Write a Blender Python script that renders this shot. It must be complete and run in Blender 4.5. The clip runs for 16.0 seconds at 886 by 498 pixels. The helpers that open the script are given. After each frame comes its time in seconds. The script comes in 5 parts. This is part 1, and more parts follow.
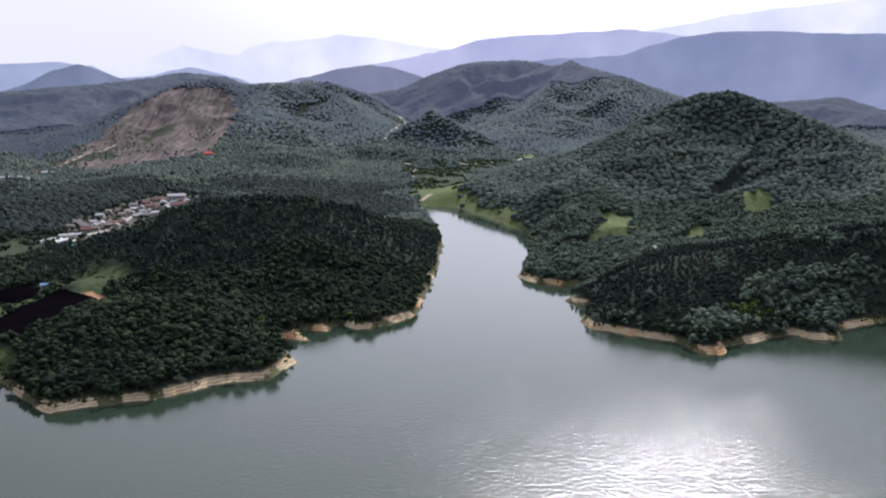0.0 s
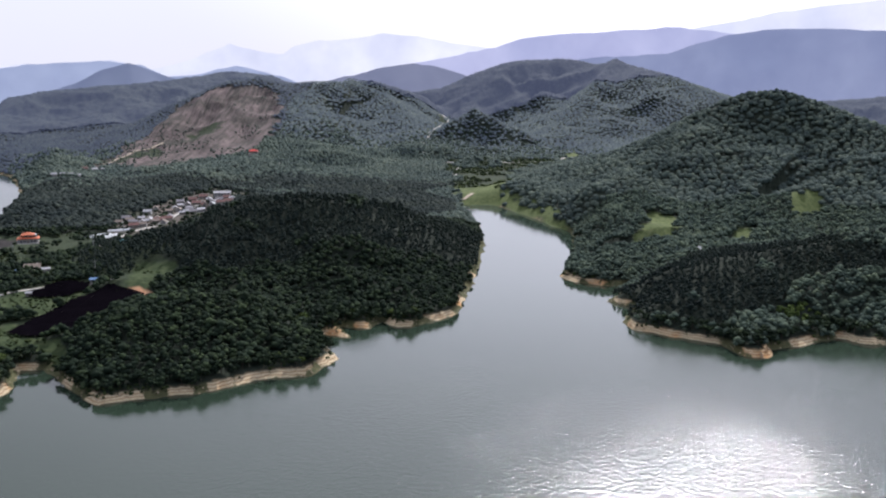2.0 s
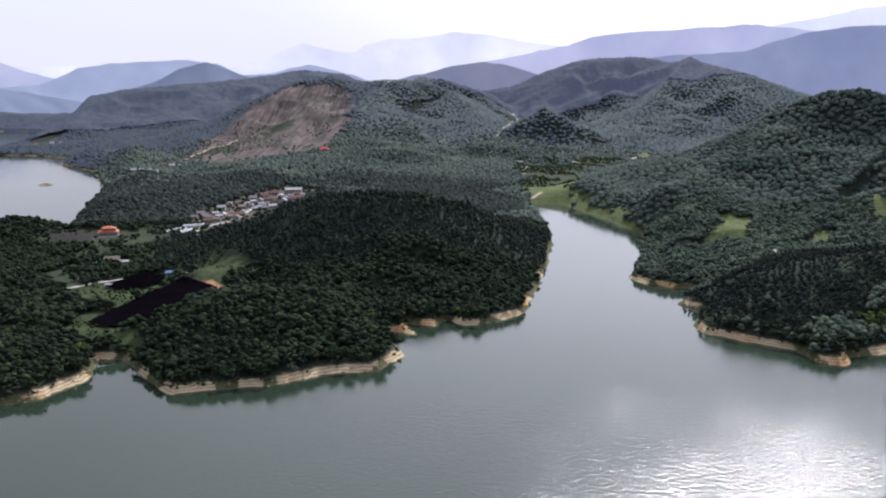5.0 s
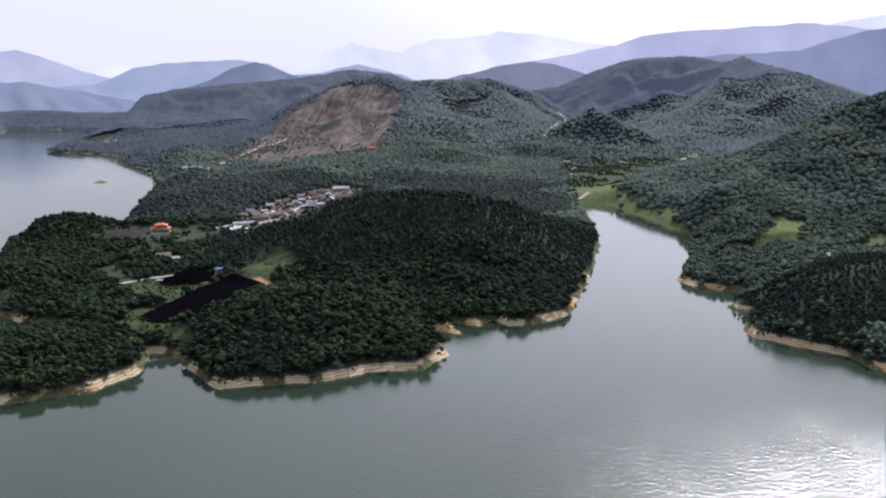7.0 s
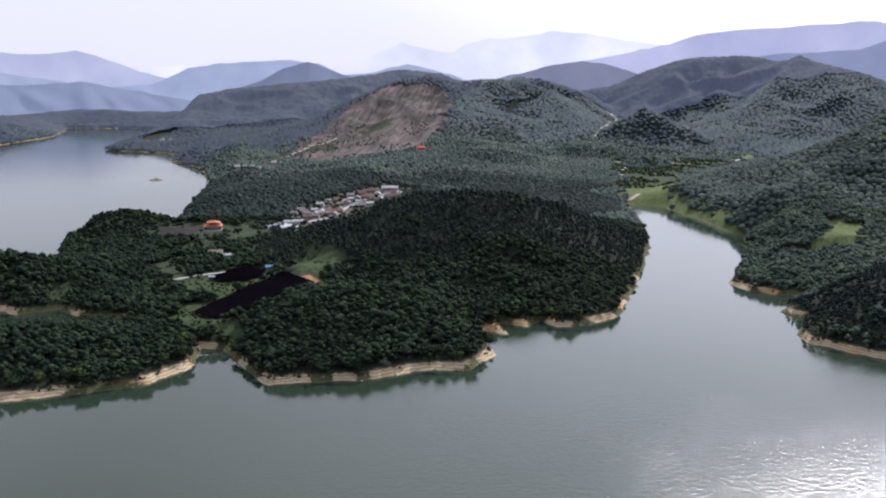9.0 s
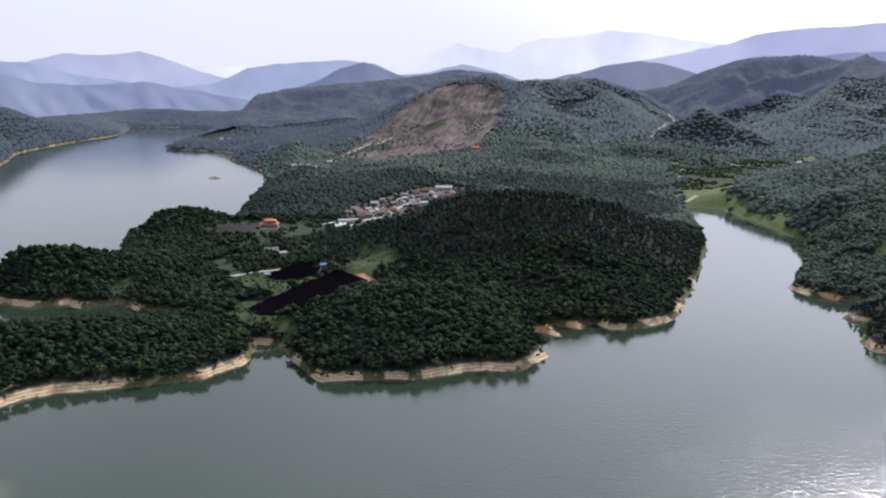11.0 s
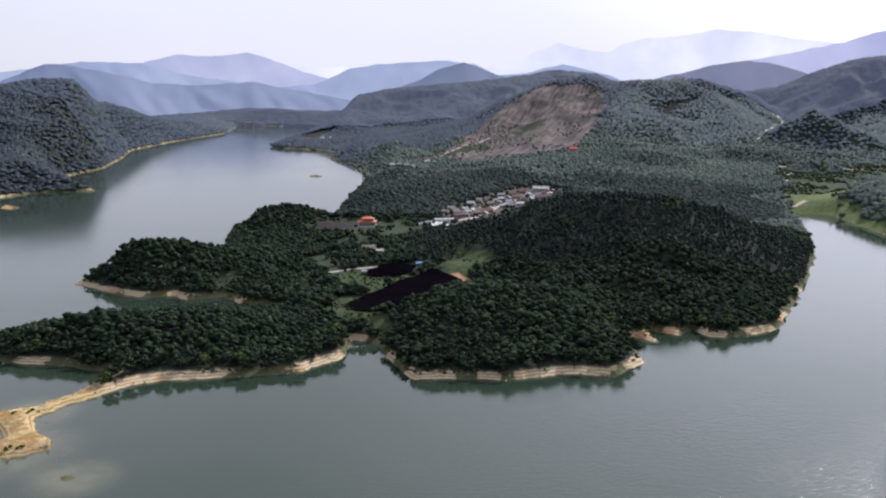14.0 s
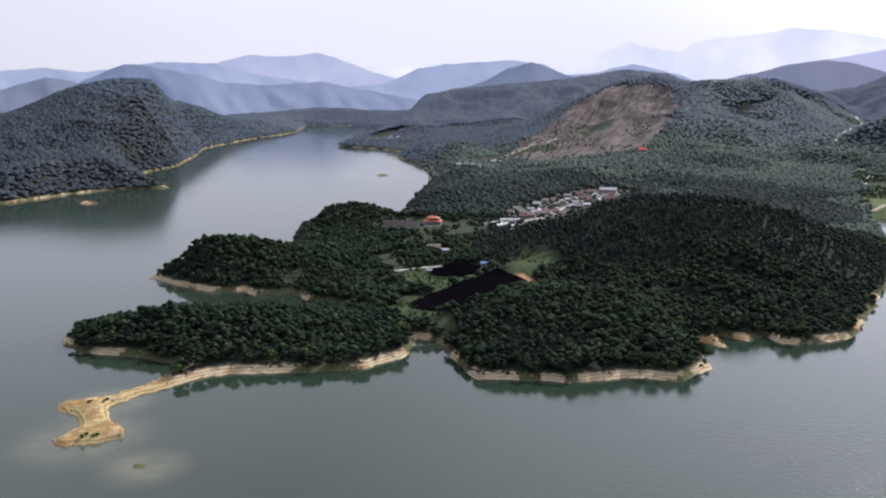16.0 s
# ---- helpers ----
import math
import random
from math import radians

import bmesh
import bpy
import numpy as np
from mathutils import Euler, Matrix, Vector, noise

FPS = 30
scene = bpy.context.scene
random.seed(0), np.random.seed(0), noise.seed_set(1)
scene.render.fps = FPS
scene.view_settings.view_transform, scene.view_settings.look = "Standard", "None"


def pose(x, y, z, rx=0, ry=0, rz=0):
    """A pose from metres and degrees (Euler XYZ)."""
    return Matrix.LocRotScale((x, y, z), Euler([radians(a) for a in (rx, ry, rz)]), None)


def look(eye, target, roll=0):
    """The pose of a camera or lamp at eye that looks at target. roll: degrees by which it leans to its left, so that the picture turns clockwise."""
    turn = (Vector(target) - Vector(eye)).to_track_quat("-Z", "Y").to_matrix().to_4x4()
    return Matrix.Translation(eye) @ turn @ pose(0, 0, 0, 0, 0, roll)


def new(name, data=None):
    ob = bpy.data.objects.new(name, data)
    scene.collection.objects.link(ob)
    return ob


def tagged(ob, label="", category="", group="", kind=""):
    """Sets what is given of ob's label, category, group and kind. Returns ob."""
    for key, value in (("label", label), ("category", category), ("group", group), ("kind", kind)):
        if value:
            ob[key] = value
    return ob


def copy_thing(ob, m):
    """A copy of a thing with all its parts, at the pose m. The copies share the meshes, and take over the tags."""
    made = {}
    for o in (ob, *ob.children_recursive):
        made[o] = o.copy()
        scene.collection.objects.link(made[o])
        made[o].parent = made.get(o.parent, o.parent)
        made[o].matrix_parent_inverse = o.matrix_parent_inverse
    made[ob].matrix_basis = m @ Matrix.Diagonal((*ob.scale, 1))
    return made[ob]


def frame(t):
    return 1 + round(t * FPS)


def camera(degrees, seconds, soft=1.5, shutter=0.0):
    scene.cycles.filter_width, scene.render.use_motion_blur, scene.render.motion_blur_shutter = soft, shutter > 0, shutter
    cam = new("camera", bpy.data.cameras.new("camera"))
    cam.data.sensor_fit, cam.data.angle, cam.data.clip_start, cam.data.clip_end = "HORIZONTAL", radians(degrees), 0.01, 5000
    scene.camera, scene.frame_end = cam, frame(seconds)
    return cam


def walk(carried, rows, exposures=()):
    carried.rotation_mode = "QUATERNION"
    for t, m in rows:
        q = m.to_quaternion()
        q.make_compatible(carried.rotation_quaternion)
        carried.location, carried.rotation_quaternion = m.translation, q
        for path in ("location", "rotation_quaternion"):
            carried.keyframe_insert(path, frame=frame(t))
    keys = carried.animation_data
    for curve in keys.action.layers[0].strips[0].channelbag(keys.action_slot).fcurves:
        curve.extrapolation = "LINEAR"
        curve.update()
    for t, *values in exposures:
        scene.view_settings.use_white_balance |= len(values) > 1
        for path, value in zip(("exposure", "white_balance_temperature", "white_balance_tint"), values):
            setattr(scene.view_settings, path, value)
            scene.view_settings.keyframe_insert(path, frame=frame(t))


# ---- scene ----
EYE = 170.0          # metres of the camera over the water
cam = camera(54.5, 16.0, soft=2.2)
# seconds, tilt, turn: the drone hovers and turns to its left
PATH = [
    (0.0, 79.09, 0.00),
    (0.5, 79.06, 0.79),
    (1.0, 79.04, 1.47),
    (1.5, 79.02, 2.14),
    (2.0, 79.00, 2.83),
    (2.5, 78.98, 3.53),
    (3.0, 78.96, 4.30),
    (3.5, 78.94, 5.09),
    (4.0, 78.93, 5.85),
    (6.5, 78.88, 9.74),
    (7.0, 78.88, 10.51),
    (7.5, 78.87, 11.33),
    (8.0, 78.87, 12.15),
    (8.5, 78.87, 12.96),
    (9.0, 78.87, 13.77),
    (11.5, 78.88, 18.35),
    (12.0, 78.89, 19.35),
    (12.5, 78.89, 20.36),
    (13.0, 78.89, 21.40),
    (13.5, 78.89, 22.62),
    (14.0, 78.89, 23.84),
    (14.5, 78.89, 25.04),
    (15.0, 78.89, 26.23),
    (15.5, 78.89, 27.30),
    (16.0, 78.88, 28.25),
]
walk(cam, [(t, pose(0, 0, EYE, tilt, 0, turn)) for t, tilt, turn in PATH],
     [(0.0, 0.16, 5960, 17), (16.0, 0.16, 5960, 17)])

# ---- sky and sun ----
SUN_AZ, SUN_EL = 12.5, 38.0      # degrees to the right of +y, and over the horizon
world = bpy.data.worlds.new("hazy_sky")
scene.world = world
world.use_nodes = True
wn, wl = world.node_tree.nodes, world.node_tree.links
wn.clear()
sky = wn.new("ShaderNodeTexSky")
sky.sky_type, sky.sun_disc = "NISHITA", False
sky.sun_elevation, sky.sun_rotation = radians(SUN_EL), radians(SUN_AZ)
sky.air_density, sky.dust_density, sky.ozone_density = 1.0, 1.5, 1.5
veil = wn.new("ShaderNodeMix")
veil.data_type = "RGBA"
cloud = wn.new("ShaderNodeTexNoise")
cloud.inputs["Scale"].default_value, cloud.inputs["Detail"].default_value = 2.2, 5.0
cloud_ramp = wn.new("ShaderNodeMapRange")
cloud_ramp.inputs["From Min"].default_value, cloud_ramp.inputs["From Max"].default_value = 0.3, 0.7
cloud_ramp.inputs["To Min"].default_value, cloud_ramp.inputs["To Max"].default_value = 0.86, 0.97
coords = wn.new("ShaderNodeTexCoord")
stretch = wn.new("ShaderNodeMapping")
stretch.inputs["Scale"].default_value = (1.0, 1.0, 3.0)
wl.new(coords.outputs["Generated"], stretch.inputs["Vector"])
wl.new(stretch.outputs["Vector"], cloud.inputs["Vector"])
wl.new(cloud.outputs["Fac"], cloud_ramp.inputs["Value"])
toward = wn.new("ShaderNodeVectorMath")
toward.operation = "DOT_PRODUCT"
toward.inputs[1].default_value = (math.sin(radians(SUN_AZ)) * math.cos(radians(SUN_EL)), math.cos(radians(SUN_AZ)) * math.cos(radians(SUN_EL)), math.sin(radians(SUN_EL)))
wl.new(coords.outputs["Generated"], toward.inputs[0])
gather = wn.new("ShaderNodeMapRange")        # the veil thins out away from the sun
gather.inputs["From Min"].default_value, gather.inputs["From Max"].default_value = -0.5, 0.5
gather.inputs["To Min"].default_value, gather.inputs["To Max"].default_value = 0.15, 1.0
wl.new(toward.outputs["Value"], gather.inputs["Value"])
thick = wn.new("ShaderNodeMath")
thick.operation = "MULTIPLY"
wl.new(cloud_ramp.outputs["Result"], thick.inputs[0])
wl.new(gather.outputs["Result"], thick.inputs[1])
wl.new(thick.outputs[0], veil.inputs["Factor"])
wl.new(sky.outputs["Color"], veil.inputs["A"])
aureole = wn.new("ShaderNodeMapRange")       # thin cloud glows round the hidden sun
aureole.interpolation_type = "SMOOTHSTEP"
aureole.inputs["From Min"].default_value, aureole.inputs["From Max"].default_value = 0.70, 1.0
aureole.inputs["To Min"].default_value, aureole.inputs["To Max"].default_value = 1.0, 2.0
wl.new(toward.outputs["Value"], aureole.inputs["Value"])
shine = wn.new("ShaderNodeVectorMath")
shine.operation = "SCALE"
shine.inputs[0].default_value = (10.7, 10.7, 11.2)
up = wn.new("ShaderNodeSeparateXYZ")
wl.new(coords.outputs["Generated"], up.inputs[0])
haze_band = wn.new("ShaderNodeMapRange")      # far hills and thick air dull the lowest sky
haze_band.interpolation_type = "SMOOTHSTEP"
haze_band.inputs["From Min"].default_value, haze_band.inputs["From Max"].default_value = 0.03, 0.25
haze_band.inputs["To Min"].default_value, haze_band.inputs["To Max"].default_value = 0.88, 1.06
wl.new(up.outputs["Z"], haze_band.inputs["Value"])
both = wn.new("ShaderNodeMath")
both.operation = "MULTIPLY"
wl.new(aureole.outputs["Result"], both.inputs[0])
wl.new(haze_band.outputs["Result"], both.inputs[1])
wl.new(both.outputs[0], shine.inputs["Scale"])
wl.new(shine.outputs["Vector"], veil.inputs["B"])
ground_light = wn.new("ShaderNodeBackground")
ground_light.inputs["Strength"].default_value = 0.085
world_out = wn.new("ShaderNodeOutputWorld")
wl.new(veil.outputs["Result"], ground_light.inputs["Color"])
wl.new(ground_light.outputs["Background"], world_out.inputs["Surface"])

sun = new("sun", bpy.data.lights.new("sun", "SUN"))
sun.data.energy, sun.data.angle, sun.data.color = 5.0, radians(1.5), (1.0, 0.95, 0.87)
az, el = radians(SUN_AZ), radians(SUN_EL)
sun.matrix_world = look((0, 0, 900), (-900 * math.sin(az) * math.cos(el), -900 * math.cos(az) * math.cos(el), 900 - 900 * math.sin(el)))


# ---- helpers for materials ----
def material(name, rough=0.9, spec=0.3):
    m = bpy.data.materials.new(name)
    m.use_nodes = True
    b = m.node_tree.nodes["Principled BSDF"]
    b.inputs["Roughness"].default_value = rough
    b.inputs["Specular IOR Level"].default_value = spec
    return m, m.node_tree.nodes, m.node_tree.links, b


def noise_node(nodes, links, scale, detail=4.0, rough=0.6, vector=None):
    n = nodes.new("ShaderNodeTexNoise")
    n.inputs["Scale"].default_value, n.inputs["Detail"].default_value = scale, detail
    n.inputs["Roughness"].default_value = rough
    if vector:
        links.new(vector, n.inputs["Vector"])
    return n.outputs["Fac"]


def place_node(nodes):
    return nodes.new("ShaderNodeNewGeometry").outputs["Position"]


def ramp(nodes, links, value, stops):
    r = nodes.new("ShaderNodeValToRGB")
    e = r.color_ramp.elements
    while len(e) < len(stops):
        e.new(0.5)
    for spot, (at, col) in zip(e, stops):
        spot.position, spot.color = at, (*col, 1)
    links.new(value, r.inputs["Fac"])
    return r.outputs["Color"]


def mix(nodes, links, factor, a, b, how="MIX"):
    n = nodes.new("ShaderNodeMix")
    n.data_type, n.blend_type = "RGBA", how
    for key, v in (("Factor", factor), ("A", a), ("B", b)):
        if isinstance(v, (int, float)):
            n.inputs[key].default_value = v
        elif isinstance(v, tuple):
            n.inputs[key].default_value = (*v, 1)
        else:
            links.new(v, n.inputs[key])
    return n.outputs["Result"]


def maths(nodes, links, how, a, b=0.0):
    n = nodes.new("ShaderNodeMath")
    n.operation = how
    for k, v in enumerate((a, b)):
        if isinstance(v, (int, float)):
            n.inputs[k].default_value = v
        else:
            links.new(v, n.inputs[k])
    return n.outputs[0]


def bump(nodes, links, height, strength, distance, b):
    n = nodes.new("ShaderNodeBump")
    n.inputs["Strength"].default_value, n.inputs["Distance"].default_value = strength, distance
    links.new(height, n.inputs["Height"])
    links.new(n.outputs["Normal"], b.inputs["Normal"])


def reading(nodes, name):
    n = nodes.new("ShaderNodeAttribute")
    n.attribute_name = name
    return n.outputs["Fac"]


# ---- the plan: the lake's shore, metres from the point under the camera ----
SHORE_RIGHT = [(900, 420), (560, 590), (420, 625), (321, 602), (290, 587), (275, 579), (268, 556), (250, 558), (240, 572), (206, 551), (187, 544),
               (178, 524), (162, 528), (157, 551), (123, 572), (102, 587), (100, 602), (113, 649), (97, 661), (127, 723), (104, 715),
               (77, 730), (67, 750), (78, 798), (92, 883), (101, 980), (82, 1020), (62, 1081), (35, 1145), (13, 1199)]
SHORE_CHANNEL = [(-31, 1199), (-10, 1050), (-1, 909), (-5, 811), (-11, 717), (-15, 672), (-19, 622), (-34, 602), (-51, 584),
                 (-63, 583), (-75, 599), (-79, 580), (-90, 579), (-104, 585), (-89, 553), (-112, 565), (-102, 532), (-91, 512)]
SHORE_KNOLL = [(-103, 477), (-125, 474), (-141, 459), (-159, 446), (-178, 439), (-191, 434), (-207, 425), (-240, 456), (-264, 482), (-276, 478),
               (-264, 443), (-275, 409), (-296, 393), (-318, 378), (-341, 365), (-351, 347), (-353, 332), (-358, 316)]
SHORE_SPIT = [(-360, 297), (-350, 286), (-329, 279), (-320, 271), (-329, 258), (-341, 249), (-348, 253), (-352, 271), (-361, 278),
              (-380, 279), (-386, 288), (-372, 305), (-369, 326), (-369, 348), (-370, 364), (-410, 364), (-439, 354), (-472, 355), (-483, 364)]
SHORE_INLET = [(-488, 381), (-470, 419), (-429, 462), (-378, 503), (-345, 514), (-377, 532), (-403, 526), (-431, 538), (-451, 519),
               (-469, 526), (-491, 510), (-517, 511), (-577, 526), (-582, 560), (-545, 630), (-545, 690), (-576, 735), (-610, 790), (-595, 840)]
SHORE_LAKE = [(-548, 867), (-544, 890), (-644, 1120), (-698, 1255), (-805, 1437), (-878, 1539), (-1014, 1662), (-1047, 1766), (-1127, 1819),
              (-1301, 1850), (-1395, 2040), (-1476, 2350), (-1594, 2576), (-1787, 2727), (-2042, 2683)]
SHORE_LEFT = [(-1968, 2585), (-1768, 2261), (-1681, 1940), (-1565, 1644), (-1388, 1413), (-1281, 1256), (-1242, 1134), (-1125, 1025),
              (-1037, 1003), (-1100, 944), (-1109, 877), (-1103, 796), (-1107, 755), (-1250, 500), (-1300, -500), (0, -1000), (1000, -600)]
SHORE = np.array(SHORE_RIGHT + SHORE_CHANNEL + SHORE_KNOLL + SHORE_SPIT + SHORE_INLET + SHORE_LAKE + SHORE_LEFT, float)
ISLETS = [(-835, 1320, 11), (-1005, 819, 14), (-290, 253, 3.5)]

# stretches of bank that lie bare: x, y, reach
BARE_BANKS = [(-202, 436, 15), (-168, 446, 10), (-150, 458, 9), (-133, 469, 12), (-116, 486, 14), (-98, 508, 14), (-102, 561, 11), (-85, 582, 6), (-60, 588, 10),
              (-33, 613, 16), (-21, 654, 14), (-11, 743, 12), (-360, 336, 30), (-348, 363, 22), (-334, 383, 20), (-316, 399, 18), (-278, 425, 18), (-271, 440, 12),
              (-237, 453, 9), (-275, 480, 7), (75, 739, 16), (99, 729, 14), (112, 660, 10), (108, 588, 12), (125, 572, 14), (144, 558, 14), (176, 533, 13),
              (210, 557, 12), (251, 568, 16), (300, 590, 20), (-559, 524, 20), (-531, 519, 15), (-497, 516, 12), (-460, 526, 13), (-409, 531, 9), (-480, 366, 14),
              (-431, 359, 12), (-349, 514, 10)]

# crest lines: points (x, y, height), breadth of the slopes
RIDGES = {
    "dark_hill": ([(-262, 745, 34), (-243, 750, 50), (-207, 752, 60), (-164, 762, 62), (-124, 780, 57), (-85, 806, 46), (-54, 838, 28)], 95),
    "front_knoll": ([(-236, 491, 15), (-219, 516, 21), (-191, 537, 24), (-159, 547, 23), (-128, 545, 16)], 55),
    "left_peninsula": ([(-440, 370, 11), (-420, 400, 13), (-374, 430, 12), (-339, 446, 9), (-298, 450, 5)], 45),
    "north_peninsula": ([(-545, 529, 19), (-532, 550, 27), (-507, 573, 26), (-474, 594, 19)], 50),
    "round_knoll": ([(-572, 790, 23), (-545, 812, 23)], 47),
    "back_wood": ([(-539, 936, 18), (-524, 1001, 22), (-494, 1116, 23), (-447, 1348, 28), (-396, 1467, 30), (-355, 1499, 21)], 120),
    "bare_hill": ([(-834, 1982, 61), (-745, 2017, 107), (-669, 2043, 137), (-593, 2066, 156), (-543, 2080, 161), (-484, 2023, 141), (-432, 1850, 93), (-413, 1711, 54)], 265),
    "bare_spur_left": ([(-610, 2055, 150), (-660, 1900, 98), (-692, 1760, 58), (-690, 1630, 28)], 150),
    "bare_spur_middle": ([(-545, 2078, 158), (-548, 1900, 108), (-540, 1760, 66), (-520, 1630, 34)], 140),
    "bare_shoulder": ([(-501, 2091, 151), (-450, 2205, 164), (-354, 2273, 164), (-269, 2234, 137), (-202, 2090, 102), (-148, 1894, 63)], 190),
    "north_hills": ([(-3000, 2750, 36), (-2560, 2950, 38), (-2320, 3000, 40), (-2050, 2900, 48), (-1780, 2650, 66), (-1509, 2476, 95), (-1300, 2480, 129), (-1137, 2559, 147), (-990, 2673, 161), (-883, 2867, 189), (-830, 2883, 193), (-735, 2960, 180)], 330),
    "left_mountain": ([(-1438, 998, 98), (-1445, 1073, 111), (-1505, 1240, 152), (-1507, 1315, 163), (-1497, 1400, 164), (-1599, 1583, 137), (-1714, 1820, 95), (-1766, 2042, 59), (-1793, 2280, 19)], 330),
    "left_foot": ([(-1165, 682, 74), (-1154, 793, 34), (-1189, 915, 40), (-1247, 1080, 64)], 180),
    "right_mountain": ([(47, 1399, 9), (104, 1366, 31), (185, 1307, 58), (245, 1267, 87), (291, 1226, 120), (339, 1203, 145), (388, 1188, 153), (437, 1171, 136), (483, 1131, 114), (514, 1084, 94), (534, 1041, 82), (563, 886, 68)], 210),
    "right_spur": ([(131, 637, 17), (185, 665, 28), (235, 681, 35), (281, 685, 42), (352, 674, 51), (411, 639, 55)], 80),
    "right_headland": ([(93, 835, 6), (141, 939, 12), (208, 1060, 21), (276, 1147, 55)], 80),
    "right_middle": ([(229, 870, 17), (323, 947, 43), (417, 996, 63)], 90),
    "right_back": ([(600, 2440, 60), (720, 2500, 75), (900, 2500, 100), (1110, 2440, 120)], 330),
    "cone_hill": ([(-62, 1899, 84), (-26, 1900, 109), (14, 1900, 88)], 105),
    "valley_knoll": ([(-26, 1595, 27), (0, 1595, 26)], 38),
    "middle_hills": ([(-149, 2746, 138), (-43, 2750, 182), (28, 2750, 208), (99, 2748, 225), (257, 2738, 228), (331, 2629, 209), (374, 2573, 211), (437, 2461, 195), (508, 2346, 171), (570, 2228, 136), (637, 2106, 90)], 300),
    "middle_spur": ([(374, 2573, 208), (266, 2335, 142), (171, 2093, 77), (104, 1847, 27)], 150),
    "valley_left": ([(-373, 2371, 172), (-289, 2433, 156), (-227, 2439, 133), (-158, 2345, 89)], 170),
}


def lattice(ix, iy, seed):
    """Random numbers 0 to 1 on whole-number places."""
    h = (ix.astype(np.int64) * 374761393 + iy.astype(np.int64) * 668265263 + seed * 1442695041) & 0x7FFFFFFF
    h = ((h ^ (h >> 13)) * 1274126177) & 0x7FFFFFFF
    return ((h ^ (h >> 16)) & 0xFFFF) / 65535.0


def wave(x, y, size, seed=0):
    """Smooth noise, -1 to 1, with lumps of that size."""
    x, y = x / size, y / size
    ix, iy = np.floor(x), np.floor(y)
    fx, fy = x - ix, y - iy
    fx, fy = fx * fx * (3 - 2 * fx), fy * fy * (3 - 2 * fy)
    a, b = lattice(ix, iy, seed), lattice(ix + 1, iy, seed)
    c, d = lattice(ix, iy + 1, seed), lattice(ix + 1, iy + 1, seed)
    return 2 * ((a * (1 - fx) + b * fx) * (1 - fy) + (c * (1 - fx) + d * fx) * fy) - 1


def to_line(x, y, pts, closed=False):
    """Distance to a line, and along which of its segments and how far."""
    best, seg, part_of = np.full(x.shape, 1e12), np.zeros(x.shape, int), np.zeros(x.shape)
    n = len(pts)
    for i in range(n if closed else n - 1):
        (ax, ay), (bx, by) = pts[i][:2], pts[(i + 1) % n][:2]
        dx, dy = bx - ax, by - ay
        u = np.clip(((x - ax) * dx + (y - ay) * dy) / (dx * dx + dy * dy), 0, 1)
        q = (x - ax - u * dx) ** 2 + (y - ay - u * dy) ** 2
        near = q < best
        best, seg, part_of = np.where(near, q, best), np.where(near, i, seg), np.where(near, u, part_of)
    return np.sqrt(best), seg, part_of


def inside(x, y, pts):
    hit = np.zeros(x.shape, bool)
    n = len(pts)
    for i in range(n):
        (ax, ay), (bx, by) = pts[i][:2], pts[(i + 1) % n][:2]
        if ay != by:
            hit ^= ((ay > y) != (by > y)) & (x < (bx - ax) * (y - ay) / (by - ay) + ax)
    return hit


def smooth(v, a, b):
    u = np.clip((v - a) / (b - a), 0, 1)
    return u * u * (3 - 2 * u)


def inland(x, y):
    """Metres from the shore, positive on land."""
    d, _, _ = to_line(x, y, SHORE, True)
    s = np.where(inside(x, y, SHORE), -d, d)
    far = np.clip(np.hypot(x, y) / 500, 0.6, 3)
    s = s + (1.3 * wave(x, y, 9, 1) + 0.9 * wave(x, y, 4, 2)) * far * (np.abs(s) < 40)
    for ix, iy, r in ISLETS:
        s = np.maximum(s, r * (1 + 0.3 * wave(x, y, 4, 3)) * 0.5 - np.hypot(x - ix, (y - iy) * 1.3) * 0.5)
    return s


